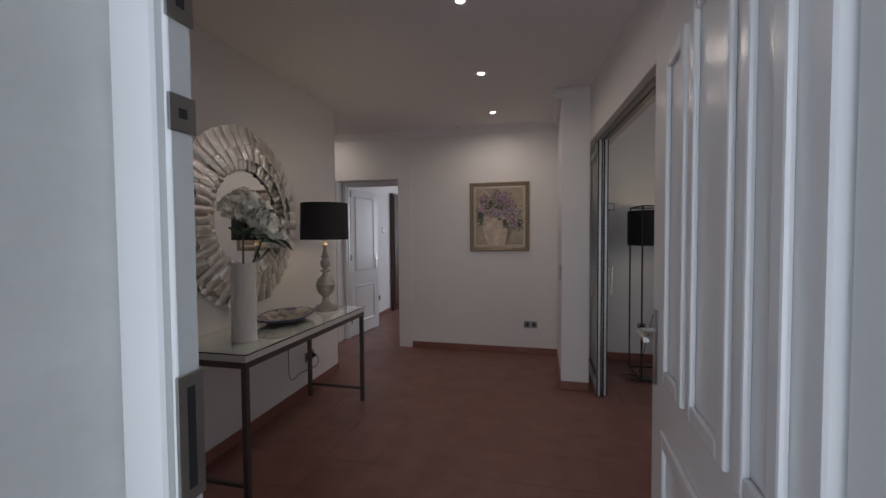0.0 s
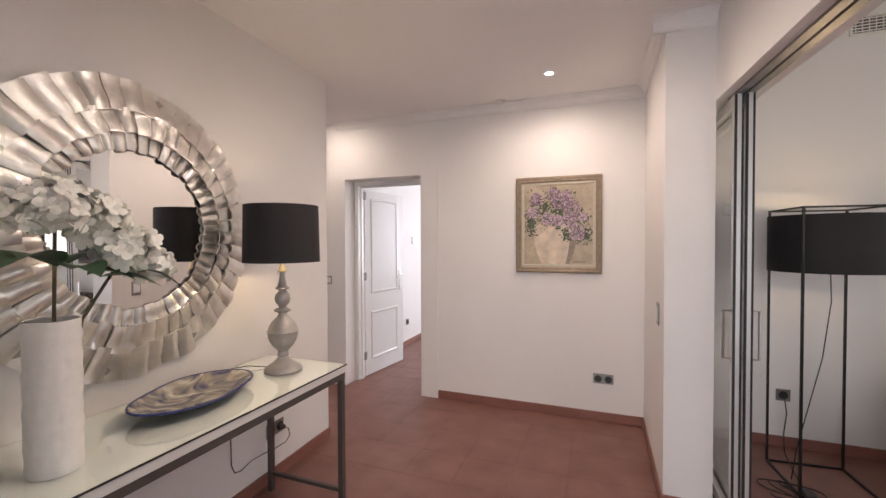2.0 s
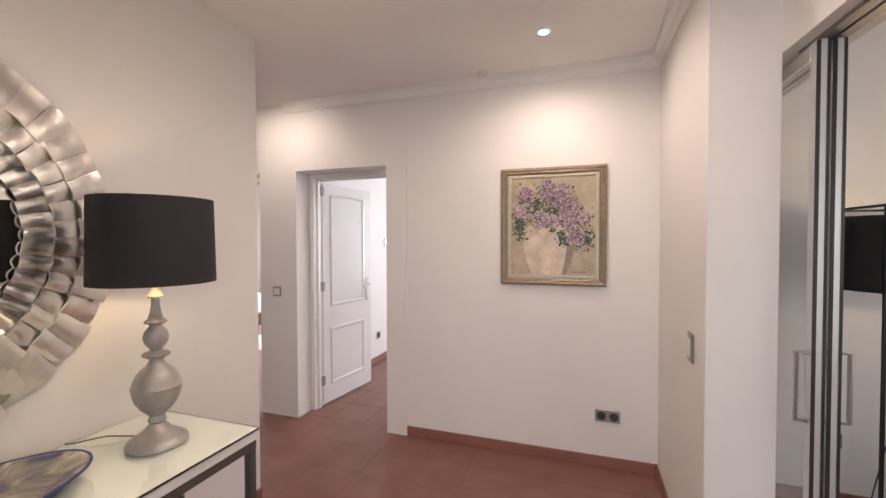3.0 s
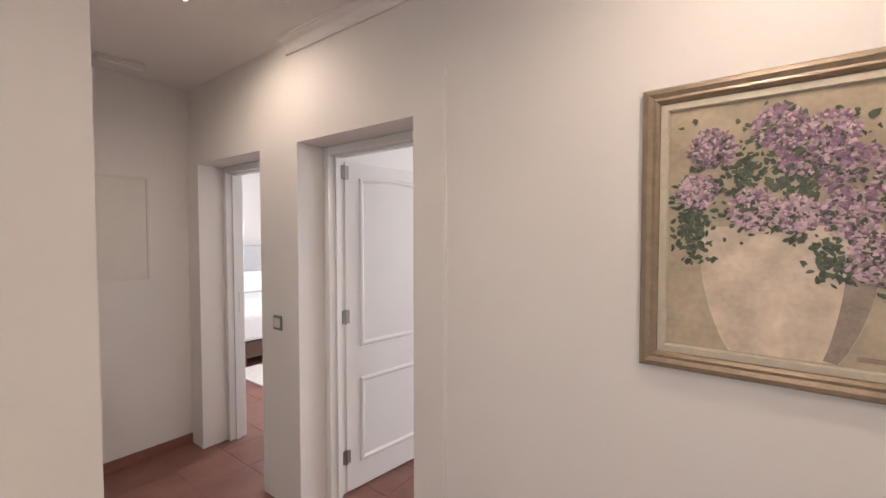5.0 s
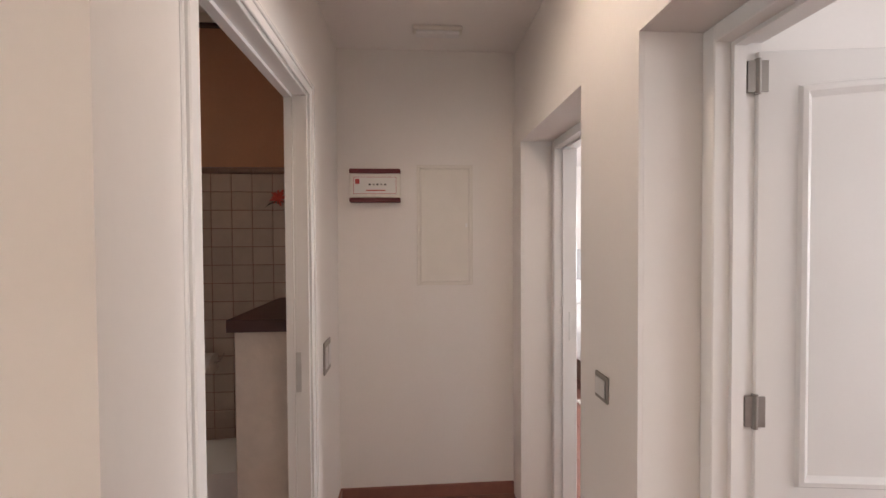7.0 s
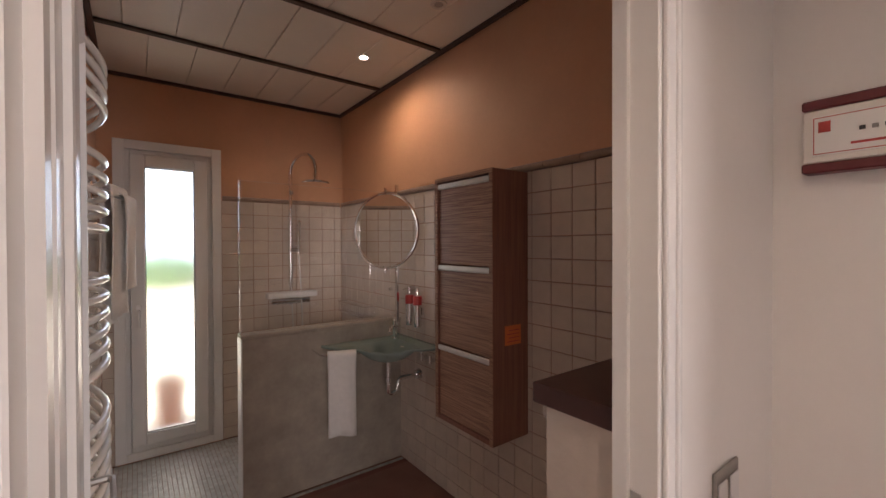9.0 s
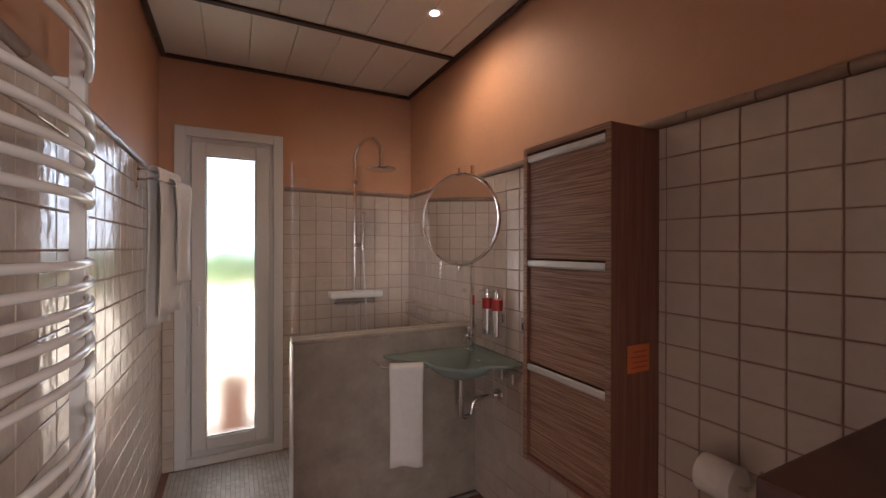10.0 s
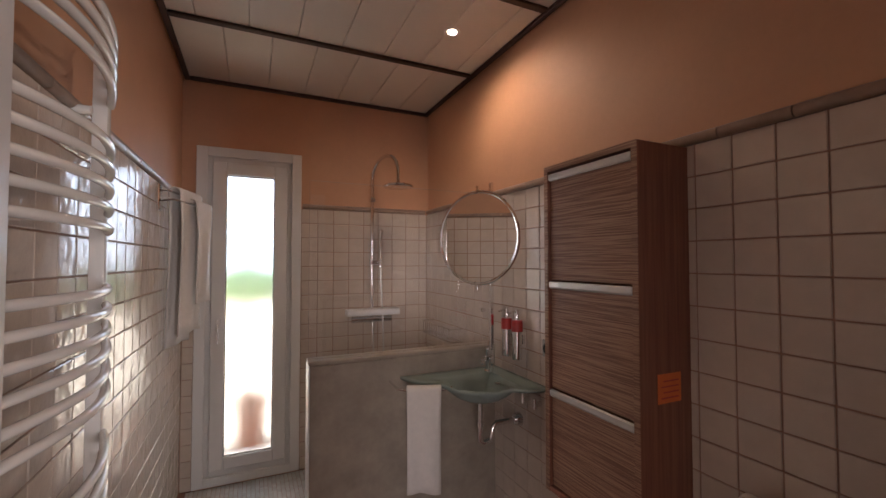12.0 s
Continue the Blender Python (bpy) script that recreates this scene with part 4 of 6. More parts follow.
for r0, l, n, z, off, tip in ((0.480, 0.140, 46, 0.040, 0.0, 7), (0.392, 0.104, 44, 0.053, 0.5, 2), (0.330, 0.078, 48, 0.025, 0.2, -19)):
    kinds = [shingle(2 * math.pi * (r0 + l) / n * 1.0, l, b) for b in (0.010, 0.014, 0.007)]
    for k in range(n):
        a = 360 * (k + off) / n
        s = new("shingle", rng.choice(kinds))
        s.parent = rm
        s.matrix_local = pose(0, 0, z, 0, 0, a) @ pose(r0 + rng.uniform(-0.006, 0.006), 0, rng.uniform(-0.003, 0.004), rng.uniform(-9, 9), tip + rng.uniform(-5, 5), rng.uniform(-3, 3))

# ---- painting ----
PX0, PX1, PZ0, PZ1 = -1.107, -0.412, 1.20, 2.005
pw, ph = PX1 - PX0, PZ1 - PZ0
pt = thing("painting", "oil painting of lilac flowers in a bronze frame", "painting", m=pose((PX0 + PX1) / 2, YF, (PZ0 + PZ1) / 2))


def ring(w, h, prof):
    """A mitred picture frame section facing -y; profile rows are inset, height."""
    bm = bmesh.new()
    loops = []
    for i, d in prof:
        x, z = w / 2 - i, h / 2 - i
        loops.append([bm.verts.new(p) for p in ((-x, -d, -z), (x, -d, -z), (x, -d, z), (-x, -d, z))])
    for a, b in zip(loops, loops[1:] + loops[:1]):
        for k in range(4):
            bm.faces.new((a[k], a[(k + 1) % 4], b[(k + 1) % 4], b[k]))
    bmesh.ops.recalc_face_normals(bm, faces=bm.faces)
    return bm


part("frame", ring(pw, ph, [(0, 0.001), (0, 0.022), (0.006, 0.030), (0.016, 0.032), (0.028, 0.026), (0.036, 0.028), (0.044, 0.022), (0.047, 0.014), (0.047, 0.001)]), FRAME, pt, "bronze-brown moulded frame")
part("slip", ring(pw - 0.0945, ph - 0.0945, [(0, 0.001), (0, 0.016), (0.018, 0.018), (0.022, 0.010), (0.022, 0.001)]), LINER, pt, "cream inner slip")
cv = part("canvas", B(-pw / 2 + 0.07, -0.009, -ph / 2 + 0.07, pw / 2 - 0.07, -0.001, ph / 2 - 0.07), CANVAS, pt)
urn = []
for k in range(15):
    f = k / 14
    urn.append((-0.02 + 0.108 + 0.070 * math.sin(f * 1.9) ** 0.8, -0.330 + 0.335 * f))
shade = [(-0.02 + 0.02 + 0.10 * (u + 0.02) / 0.178, v) for u, v in urn[:12]]
shade = [(u - 0.001, v) for u, v in urn[:12]] + [(u, v + 0.012 * math.sin(9 * u)) for u, v in reversed(shade)]
urn += [(-0.04 - u, v) for u, v in reversed(urn)]
part("painted_vase", prism(bmesh.new(), urn, "y", -0.0105, -0.0092), OILVASE, cv, "sand-coloured painted urn")
part("painted_shade", prism(bmesh.new(), shade, "y", -0.0114, -0.0106), OILDARK, cv, "brown painted side of the urn")


def daub(bm, x, z, r, y, rng):
    pts = []
    n = 7
    a0 = rng.uniform(0, 6)
    for k in range(n):
        a = a0 + 2 * math.pi * k / n
        e = rng.uniform(0.45, 1.3)
        p = r * e * math.cos(a), 0.6 * r * e * math.sin(a)
        pts.append(bm.verts.new((x + p[0] * math.cos(a0) - p[1] * math.sin(a0), y - rng.uniform(0, 0.0004), z + p[0] * math.sin(a0) + p[1] * math.cos(a0))))
    c = bm.verts.new((x, y - 0.0006, z))
    for k in range(n):
        bm.faces.new((c, pts[k], pts[(k + 1) % n]))


rng = random.Random(3)
gb, lb, rb = bmesh.new(), bmesh.new(), bmesh.new()
blooms = [(-0.175, 0.215, 0.050), (-0.035, 0.255, 0.050), (0.065, 0.230, 0.046), (0.015, 0.180, 0.046), (-0.210, 0.100, 0.044), (-0.080, 0.050, 0.050), (0.005, 0.035, 0.042), (0.110, 0.130, 0.060), (0.100, 0.030, 0.050), (0.155, -0.070, 0.056), (0.200, 0.060, 0.034)]
for k in range(520):
    b = rng.choice(blooms)
    daub(gb, min(0.27, max(-0.27, b[0] + rng.gauss(0, 0.032))), b[1] + rng.gauss(-0.014, 0.034), rng.uniform(0.006, 0.015), -0.0122, rng)
for k in range(420):
    gx, gz = rng.choice(((-0.105, 0.150), (-0.225, -0.030), (-0.215, 0.02), (0.070, -0.080), (0.225, -0.085), (0.0, 0.115)))
    daub(gb, min(0.265, max(-0.265, gx + rng.gauss(0, 0.024))), gz + rng.gauss(0, 0.030), rng.uniform(0.006, 0.014), -0.0122, rng)
for b in blooms:
    for k in range(230):
        a, r = rng.uniform(0, 6.283), b[2] * 1.1 * math.sqrt(rng.random())
        pale = rng.random() < (0.22 if b[1] > 0.1 else 0.5)
        daub(rb if pale else lb, b[0] + r * math.cos(a), b[1] + r * math.sin(a), rng.uniform(0.004, 0.010), (-0.0140 if pale else -0.0136) - 0.000004 * k, rng)
tb2 = bmesh.new()
for k in range(220):
    b = rng.choice(blooms)
    daub(tb2, b[0] + rng.gauss(0, 0.034), b[1] + rng.gauss(-0.02, 0.03), rng.uniform(0.004, 0.009), -0.0165, rng)
for nm, bm, mt, lab in (("painted_foliage", tb2, OILGREEN, "dark green painted sprigs"), ("painted_leaves", gb, OILGREEN, "dark green painted leaves"), ("painted_blossoms", lb, OILLILAC, "lilac painted blossoms"), ("painted_highlights", rb, OILROSE, "pale rose painted blossoms")):
    for f in bm.faces:
        f.normal_flip()
    o = part(nm, bm, mt, cv, lab)
    o["kind"] = "stuff"
part("signature", B(0.12, -0.0108, -0.315, 0.225, -0.0092, -0.303), OILDARK, cv, "small dark painted signature")

# ---- chrome coat stand near the entrance ----
cs = thing("coat_stand", "chrome coat stand of square tubes with stepped tops", "coat stand", m=pose(-1.90, 0.93, 0, 0, 0, 36))
part("base", B(-0.25, -0.11, 0, 0.08, 0.11, 0.018, bevel=0.004), CHROME, cs, "chrome foot plate")
for x, y, h, arm in ((0.05, 0.0, 1.64, 0.07), (0.0, 0.02, 1.70, 0.09), (-0.06, -0.02, 1.60, -0.06), (-0.115, 0.02, 1.78, 0.0), (-0.17, 0.0, 1.66, -0.08), (-0.22, 0.0, 1.72, 0.0)):
    bm = B(x - 0.014, y - 0.014, 0.0185, x + 0.014, y + 0.014, h, bevel=0.002)
    p = part("tube", bm, CHROME, cs)
    if arm:
        a, b = sorted((x + math.copysign(0.0142, arm), x + arm))
        part("hook_arm", B(a, y - 0.012, h - 0.028, b, y + 0.012, h, bevel=0.002), CHROME, p)
part("clamp", B(-0.018, -0.0165, 1.40, 0.068, 0.0365, 1.415, bevel=0.003), STEEL, cs)

# ---- living room seen through the sliding doors ----
LXc, LYc = 0.835, 4.12
flp = thing("floor_lamp", "black floor lamp with drum shade on a wire frame", "floor lamp", m=pose(LXc, LYc, 0, 0, 0, 4))
H = 0.205
for sx in (-1, 1):
    for sy in (-1, 1):
        part("leg", B(sx * H - 0.006, sy * H - 0.006, 0.0125, sx * H + 0.006, sy * H + 0.006, 1.649), BLACKM, flp)
part("base_frame", boxes((-H - 0.006, -H - 0.006, 0, H + 0.006, -H + 0.006, 0.012), (-H - 0.006, H - 0.006, 0, H + 0.006, H + 0.006, 0.012), (-H - 0.006, -H + 0.006, 0, -H + 0.006, H - 0.006, 0.012), (H - 0.006, -H + 0.006, 0, H + 0.006, H - 0.006, 0.012)), BLACKM, flp)
part("top_frame", boxes((-H - 0.006, -H - 0.006, 1.6495, H + 0.006, -H + 0.006, 1.66), (-H - 0.006, H - 0.006, 1.6495, H + 0.006, H + 0.006, 1.66), (-H - 0.006, -H + 0.006, 1.6495, -H + 0.006, H - 0.006, 1.66), (H - 0.006, -H + 0.006, 1.6495, H + 0.006, H - 0.006, 1.66)), BLACKM, flp)
part("shade", lathe(bmesh.new(), [(0.276, 1.28), (0.279, 1.28), (0.279, 1.615), (0.276, 1.615), (0.276, 1.28)], seg=64), BLACK, flp, "black cloth drum shade", True)
part("lamp_holder", boxes((-0.27, -0.005, 1.40, 0.27, 0.005, 1.41), (-0.02, -0.02, 1.41, 0.02, 0.02, 1.47)), BLACKM, flp)
part("bulb", lathe(bmesh.new(), [(0, 1.4705), (0.015, 1.4705), (0.03, 1.51), (0.02, 1.54), (0, 1.55)], seg=18), BULB, flp, "glowing bulb", True)
part("cord", tube(bmesh.new(), [(0.02, 0, 1.40), (0.03, 0.0, 1.1), (0.0, 0.02, 0.75), (-0.06, 0.03, 0.45), (-0.13, 0.0, 0.2), (-0.18, -0.05, 0.02)], 0.003, 6), RUBBER, flp, smooth=True)
rng = random.Random(8)
pts = []
for k in range(70):
    a = k * 0.32
    pts.append((0.62 + 0.16 * math.cos(a) * (0.5 + 0.5 * math.sin(k * 0.13)), 3.93 + 0.10 * math.sin(a * 0.83), 0.008 + 0.006 * (1 + math.sin(k * 0.9)) * 0.5))
solo("floor_cable", tube(bmesh.new(), pts, 0.0035, 6), RUBBER, "black cable coiled on the floor under the lamp", "cable", smooth=True)
solo("foot_dimmer", B(0.66, 3.85, 0.006, 0.72, 3.95, 0.035, bevel=0.01, seg=2), DARKPL, "small black foot dimmer on the tiles", "dimmer")
solo("wall_cable", tube(bmesh.new(), [(0.79, YF - 0.03, 0.36), (0.80, YF - 0.04, 0.25), (0.78, YF - 0.05, 0.10), (0.76, 4.45, 0.012), (0.72, 4.2, 0.008), (0.70, 4.0, 0.008)], 0.0035, 6), RUBBER, "black cable from the socket to the floor", "cable", smooth=True)
gr = thing("air_grille", "white slatted air grille high on the wall", "vent", m=pose(1.367, YF, 2.89))
part("frame", ring(0.48, 0.132, [(0, 0.001), (0, 0.010), (0.014, 0.012), (0.016, 0.004), (0.016, 0.001)]), PLASTIC, gr)
part("backing", B(-0.223, -0.0035, -0.049, 0.223, -0.001, 0.049), DARKPL, gr)
for k in range(5):
    part("slat", B(-0.223, -0.010, -0.040 + k * 0.020 - 0.004, 0.223, -0.004, -0.040 + k * 0.020 + 0.004), PLASTIC, gr)
for k in range(13):
    part("fin", B(-0.215 + k * 0.0353, -0.0125, -0.049, -0.209 + k * 0.0353, -0.0105, 0.049), PLASTIC, gr)
wm = thing("framed_mirror", "wall mirror in a broad grey wooden frame", "mirror", m=pose(2.18, YF, 1.62))
part("frame", ring(1.16, 0.84, [(0, 0.001), (0, 0.03), (0.02, 0.035), (0.075, 0.025), (0.085, 0.012), (0.085, 0.001)]), DARKWOOD, wm)
part("glass", B(-0.494, -0.010, -0.334, 0.494, -0.001, 0.334), MIRROR, wm)
so = thing("sofa", "black leather sofa against the living-room wall", "sofa", m=pose(1.40, 4.06, 0) @ Matrix.Diagonal((1, 0.55, 1, 1)))
part("base", B(0.02, 0.05, 0.05, 2.18, 0.90, 0.40, bevel=0.03, seg=3), SOFA, so, smooth=True)
part("armrest", B(0.0, 0.0, 0.05, 0.24, 0.92, 0.62, bevel=0.05, seg=3), SOFA, so, smooth=True)
part("armrest", B(1.96, 0.0, 0.05, 2.2, 0.92, 0.62, bevel=0.05, seg=3), SOFA, so, smooth=True)
part("backrest", B(0.245, 0.66, 0.405, 1.955, 0.92, 0.84, bevel=0.06, seg=3), SOFA, so, smooth=True)
for k in range(2):
    part("seat_cushion", B(0.25 + k * 0.853, 0.06, 0.405, 1.098 + k * 0.853, 0.655, 0.53, bevel=0.04, seg=3), SOFA, so, smooth=True)
for k in range(4):
    part("foot", cyl(bmesh.new(), (0.08 + 2.04 * (k % 2), 0.08 + 0.76 * (k // 2), 0), (0.08 + 2.04 * (k % 2), 0.08 + 0.76 * (k // 2), 0.052), 0.025, seg=12), DARKWOOD, so)


def cushion(m, w=0.42, h=0.42, t=0.14):
    bm = bmesh.new()
    n = 10
    for sg in (-1, 1):
        g = [[bm.verts.new(((i / n - 0.5) * w * (1 - 0.06 * math.sin(math.pi * j / n)), sg * t / 2 * (math.sin(math.pi * i / n) * math.sin(math.pi * j / n)) ** 0.5, (j / n - 0.5) * h * (1 - 0.06 * math.sin(math.pi * i / n)))) for j in range(n + 1)] for i in range(n + 1)]
        for i in range(n):
            for j in range(n):
                q = (g[i][j], g[i + 1][j], g[i + 1][j + 1], g[i][j + 1])
                bm.faces.new(q if sg < 0 else q[::-1])
    bmesh.ops.remove_doubles(bm, verts=bm.verts, dist=0.0005)
    ob = solo("cushion", bm, CUSHION, "black and cream printed cushion on the sofa", "cushion", "sofa cushions", smooth=True)
    ob.matrix_world = m


cushion(pose(1.83, 4.29, 0.735, -18, 0, 6))
cushion(pose(2.36, 4.29, 0.735, -18, 0, -5))
cushion(pose(2.88, 4.29, 0.735, -18, 0, 8))
bg = thing("canvas_basket", "sand-coloured canvas basket with rope handles on the floor", "basket", m=pose(1.33, 3.78, 0) @ Matrix.Diagonal((1.1, 1.1, 1.0, 1)))
bk = lathe(bmesh.new(), [(0, 0), (0.20, 0), (0.235, 0.05), (0.255, 0.18), (0.24, 0.34), (0.225, 0.38), (0.215, 0.38), (0.235, 0.18), (0.20, 0.03), (0, 0.03)], seg=36)
for v in bk.verts:
    if v.co.z > 0.02:
        v.co += Vector((v.co.x, v.co.y, 0)).normalized() * noise.noise(v.co * 9) * 0.02
part("body", bk, BASKET, bg, smooth=True)
for sy in (-1, 1):
    part("handle", tube(bmesh.new(), [(0.12 * math.cos(a), sy * 0.225, 0.36 + 0.14 * math.sin(a)) for a in (math.pi * k / 12 for k in range(13))], 0.008, 7), BASKET, bg, smooth=True)

th = bmesh.new()
bmesh.ops.create_icosphere(th, subdivisions=4, radius=1.0)
for v in th.verts:
    v.co *= 1 + 0.22 * noise.noise(v.co * 2.1) + 0.06 * noise.noise(v.co * 6)
    v.co = Vector((1.33 + v.co.x * 0.175, 3.78 + v.co.y * 0.175, 0.30 + v.co.z * 0.15))
solo("folded_throw", th, CUSHION, "dark printed throw bundled in the canvas basket", "blanket", smooth=True)

# ---- back rooms seen through the doorways ----
bd = thing("bed", "bed with white cover and pale grey headboard", "bed", m=pose(-7.62, 5.62, 0))
part("base", B(0, 0.02, 0.10, 1.98, 1.58, 0.30, bevel=0.01), DARKWOOD, bd)
for k in range(4):
    part("leg", B(0.05 + 1.82 * (k % 2), 0.06 + 1.42 * (k // 2), 0, 0.12 + 1.82 * (k % 2), 0.13 + 1.42 * (k // 2), 0.0995), DARKWOOD, bd)
cvb = bmesh.new()
box(cvb, 0.02, 0, 0.301, 2.0, 1.60, 0.64, bevel=0.07, seg=4)
part("bedspread", cvb, LINEN, bd, "smooth white bedspread", True)
part("headboard", B(-0.08, -0.05, 0.1, -0.005, 1.95, 1.40, bevel=0.02, seg=2), HEADB, bd, "grey upholstered headboard", True)
for y in (0.40, 1.20):
    pl = B(0.02, y - 0.34, 0.641, 0.28, y + 0.34, 0.98, bevel=0.10, seg=4)
    p = solo("pillow", pl, LINEN, "plump white pillow on the bed", "pillow", "bed pillows", smooth=True)
    p.matrix_world = pose(-7.62, 5.62, 0)
solo("rug", B(-5.6, 5.5, 0, -4.75, 6.9, 0.015, bevel=0.004), RUG, "pale woven rug beside the bed", "rug")
wr = thing("wardrobe", "dark wooden wardrobe door frame in the back room", "wardrobe", m=pose(-2.97, 7.4, 0))
part("body", B(0.001, -0.6, 0.0, 0.06, 0.6, 2.15, bevel=0.005), DARKWOOD, wr)
for k in range(2):
    dd = part("door", B(0.0605, -0.57 + k * 0.575, 0.06, 0.08, -0.005 + k * 0.575, 2.1, bevel=0.004), DARKWOOD, wr)
    part("knob", cyl(bmesh.new(), (0.0805, -0.04 + k * 0.08, 1.05), (0.10, -0.04 + k * 0.08, 1.05), 0.012, seg=12), STEEL, dd)

# ---- bathroom ----
# window with frosted pane, pot and bush outside
wi = structure("window_1", boxes((WL + 0.001, 0.02, 0.021, WL + 0.085, 0.125, WT - 0.001), (WR - 0.085, 0.02, 0.021, WR - 0.001, 0.125, WT - 0.001), (WL + 0.085, 0.02, WT - 0.085, WR - 0.085, 0.125, WT - 0.001), (WL + 0.085, 0.02, 0.021, WR - 0.085, 0.125, 0.095), bevel=0.004), PVC, "tall white window with frosted glass", "window")
part("casing", boxes((WL - 0.012, 0.1385, 0.0, WL + 0.055, 0.158, WT + 0.012), (WR - 0.055, 0.1385, 0.0, WR + 0.012, 0.158, WT + 0.012), (WL + 0.055, 0.1385, WT - 0.055, WR - 0.055, 0.158, WT + 0.012), (WL + 0.055, 0.1385, 0.0, WR - 0.055, 0.158, 0.06), bevel=0.003), PVC, wi)
part("sash", boxes((WL + 0.0855, 0.04, 0.096, WL + 0.176, 0.145, WT - 0.086), (WR - 0.176, 0.04, 0.096, WR - 0.0855, 0.145, WT - 0.086), (WL + 0.176, 0.04, WT - 0.176, WR - 0.176, 0.145, WT - 0.086), (WL + 0.176, 0.04, 0.096, WR - 0.176, 0.145, 0.181), bevel=0.006), PVC, wi)
part("gasket", boxes((WL + 0.1765, 0.12, 0.1815, WL + 0.182, 0.13, WT - 0.1765), (WR - 0.182, 0.12, 0.1815, WR - 0.1765, 0.13, WT - 0.1765), (WL + 0.182, 0.12, 0.1815, WR - 0.182, 0.13, 0.188), (WL + 0.182, 0.12, WT - 0.183, WR - 0.182, 0.13, WT - 0.1765)), GREYPL, wi, "grey glazing seal")
pane = part("pane", B(WL + 0.1765, 0.085, 0.1815, WR - 0.1765, 0.095, WT - 0.1765), FROST, wi, "frosted pane glowing with daylight")
pane.visible_shadow = False
hb = tube(bmesh.new(), [(WR - 0.135, 0.1455, 1.10), (WR - 0.135, 0.175, 1.10), (WR - 0.135, 0.182, 1.085), (WR - 0.135, 0.182, 0.98)], 0.009, 8)
box(hb, WR - 0.15, 0.1455, 1.06, WR - 0.12, 0.153, 1.14, bevel=0.002)
part("handle", hb, ALU, wi, "pale window handle", True)
pot = thing("plant_pot", "terracotta plant pot outside the bathroom window", "plant pot", m=pose(-2.98, -0.42, -0.14))
part("pot", lathe(bmesh.new(), [(0, 0), (0.09, 0), (0.14, 0.52), (0.15, 0.52), (0.15, 0.58), (0.13, 0.58), (0.12, 0.5), (0, 0.5)], seg=28), TERRA, pot, smooth=True)

# half wall, glass screen
hw = structure("wall_shower_half", B(XR + 0.001, 1.155, 0, -3.246, 1.255, 1.02, bevel=0.004), PLASTER, "low cement-plastered shower wall", "wall")
part("coping", B(XR + 0.001, 1.148, 1.0205, -3.24, 1.262, 1.044, bevel=0.005), PLASTER, hw)
# white strip imitates the sunlit narrow end face of the cement wall
part("lit_end_strip", B(-3.2455, 1.150, 0.0, -3.239, 1.260, 1.020, bevel=0.002), PVC, hw, "white strip standing for daylight on the wall end")
gs = thing("shower_screen", "clear glass screen standing on the low wall", "shower screen")
g = part("pane", B(XR + 0.004, 1.200, 1.0445, -3.243, 1.210, 1.97, bevel=0.001), CLEAR, gs)
g.visible_shadow = False
for z in (1.25, 1.80):
    part("clamp", cyl(bmesh.new(), (XR + 0.06, 1.192, z), (XR + 0.06, 1.218, z), 0.012, seg=16), CHROME, gs, "small chrome glass clamp", True)

# washbasin: corner glass bowl with flowing edge
wb = thing("washbasin", "sea-green glass corner washbasin with flowing edge", "washbasin")
cx, cy, bz = XR + 0.003, 1.264, 0.915
out = []
N = 40
for k in range(N + 1):
    u = k / N
    a = u * math.pi / 2
    base = 0.60 * (1 - u) + 0.50 * u
    r = base * (0.80 + 0.02 * math.cos(4 * a) + 0.20 * abs(math.cos(2 * a)) ** 2.2 + 0.24 * math.exp(-((u - 0.5) / 0.15) ** 2))
    out.append((cx + r * math.cos(a), cy + r * math.sin(a)))
bm = bmesh.new()
bc = Vector((cx + 0.245, cy + 0.235))
levels = 7
rowsv = []
for j in range(levels + 1):
    f = j / levels
    row = []
    for x, y in [(cx, cy)] + out:
        p = Vector((x, y)).lerp(bc, f)
        d = (p - bc).length
        dip = -0.095 * max(0.0, 1 - (d / 0.185) ** 2) ** 0.7
        row.append(bm.verts.new((p.x, p.y, bz + dip + 0.012 * max(0, (d - 0.25)) * 2)))
    rowsv.append(row)
n = len(rowsv[0])
for a, b in zip(rowsv[:-1], rowsv[1:-1]):
    for k in range(n):
        bm.faces.new((a[k], a[(k + 1) % n], b[(k + 1) % n], b[k]))
c = rowsv[-1][0]
last = rowsv[-2]
for k in range(n):
    bm.faces.new((last[k], last[(k + 1) % n], c))
for v in rowsv[-1][1:]:
    bm.verts.remove(v)
bmesh.ops.recalc_face_normals(bm, faces=bm.faces)
if sum(f.normal.z for f in bm.faces) < 0:
    for f in bm.faces:
        f.normal_flip()
ob = part("bowl", bm, BASIN, wb, smooth=True)
sol = ob.modifiers.new("thickness", "SOLIDIFY")
sol.thickness, sol.offset = 0.014, -1
part("waste", cyl(bmesh.new(), (bc.x, bc.y, bz - 0.094), (bc.x, bc.y, bz - 0.088), 0.022, seg=20), CHROME, wb, "chrome drain ring", True)
tp = bmesh.new()
lathe(tp, [(0, 0), (0.026, 0), (0.026, 0.006), (0.020, 0.012), (0.019, 0.10), (0.022, 0.105), (0.022, 0.135), (0.010, 0.142), (0, 0.142)], (cx + 0.115, cy + 0.105, bz + 0.004), 20)
tube(tp, [(cx + 0.125, cy + 0.115, bz + 0.075), (cx + 0.17, cy + 0.16, bz + 0.10), (cx + 0.205, cy + 0.195, bz + 0.092), (cx + 0.212, cy + 0.202, bz + 0.075)], 0.0105, 10)
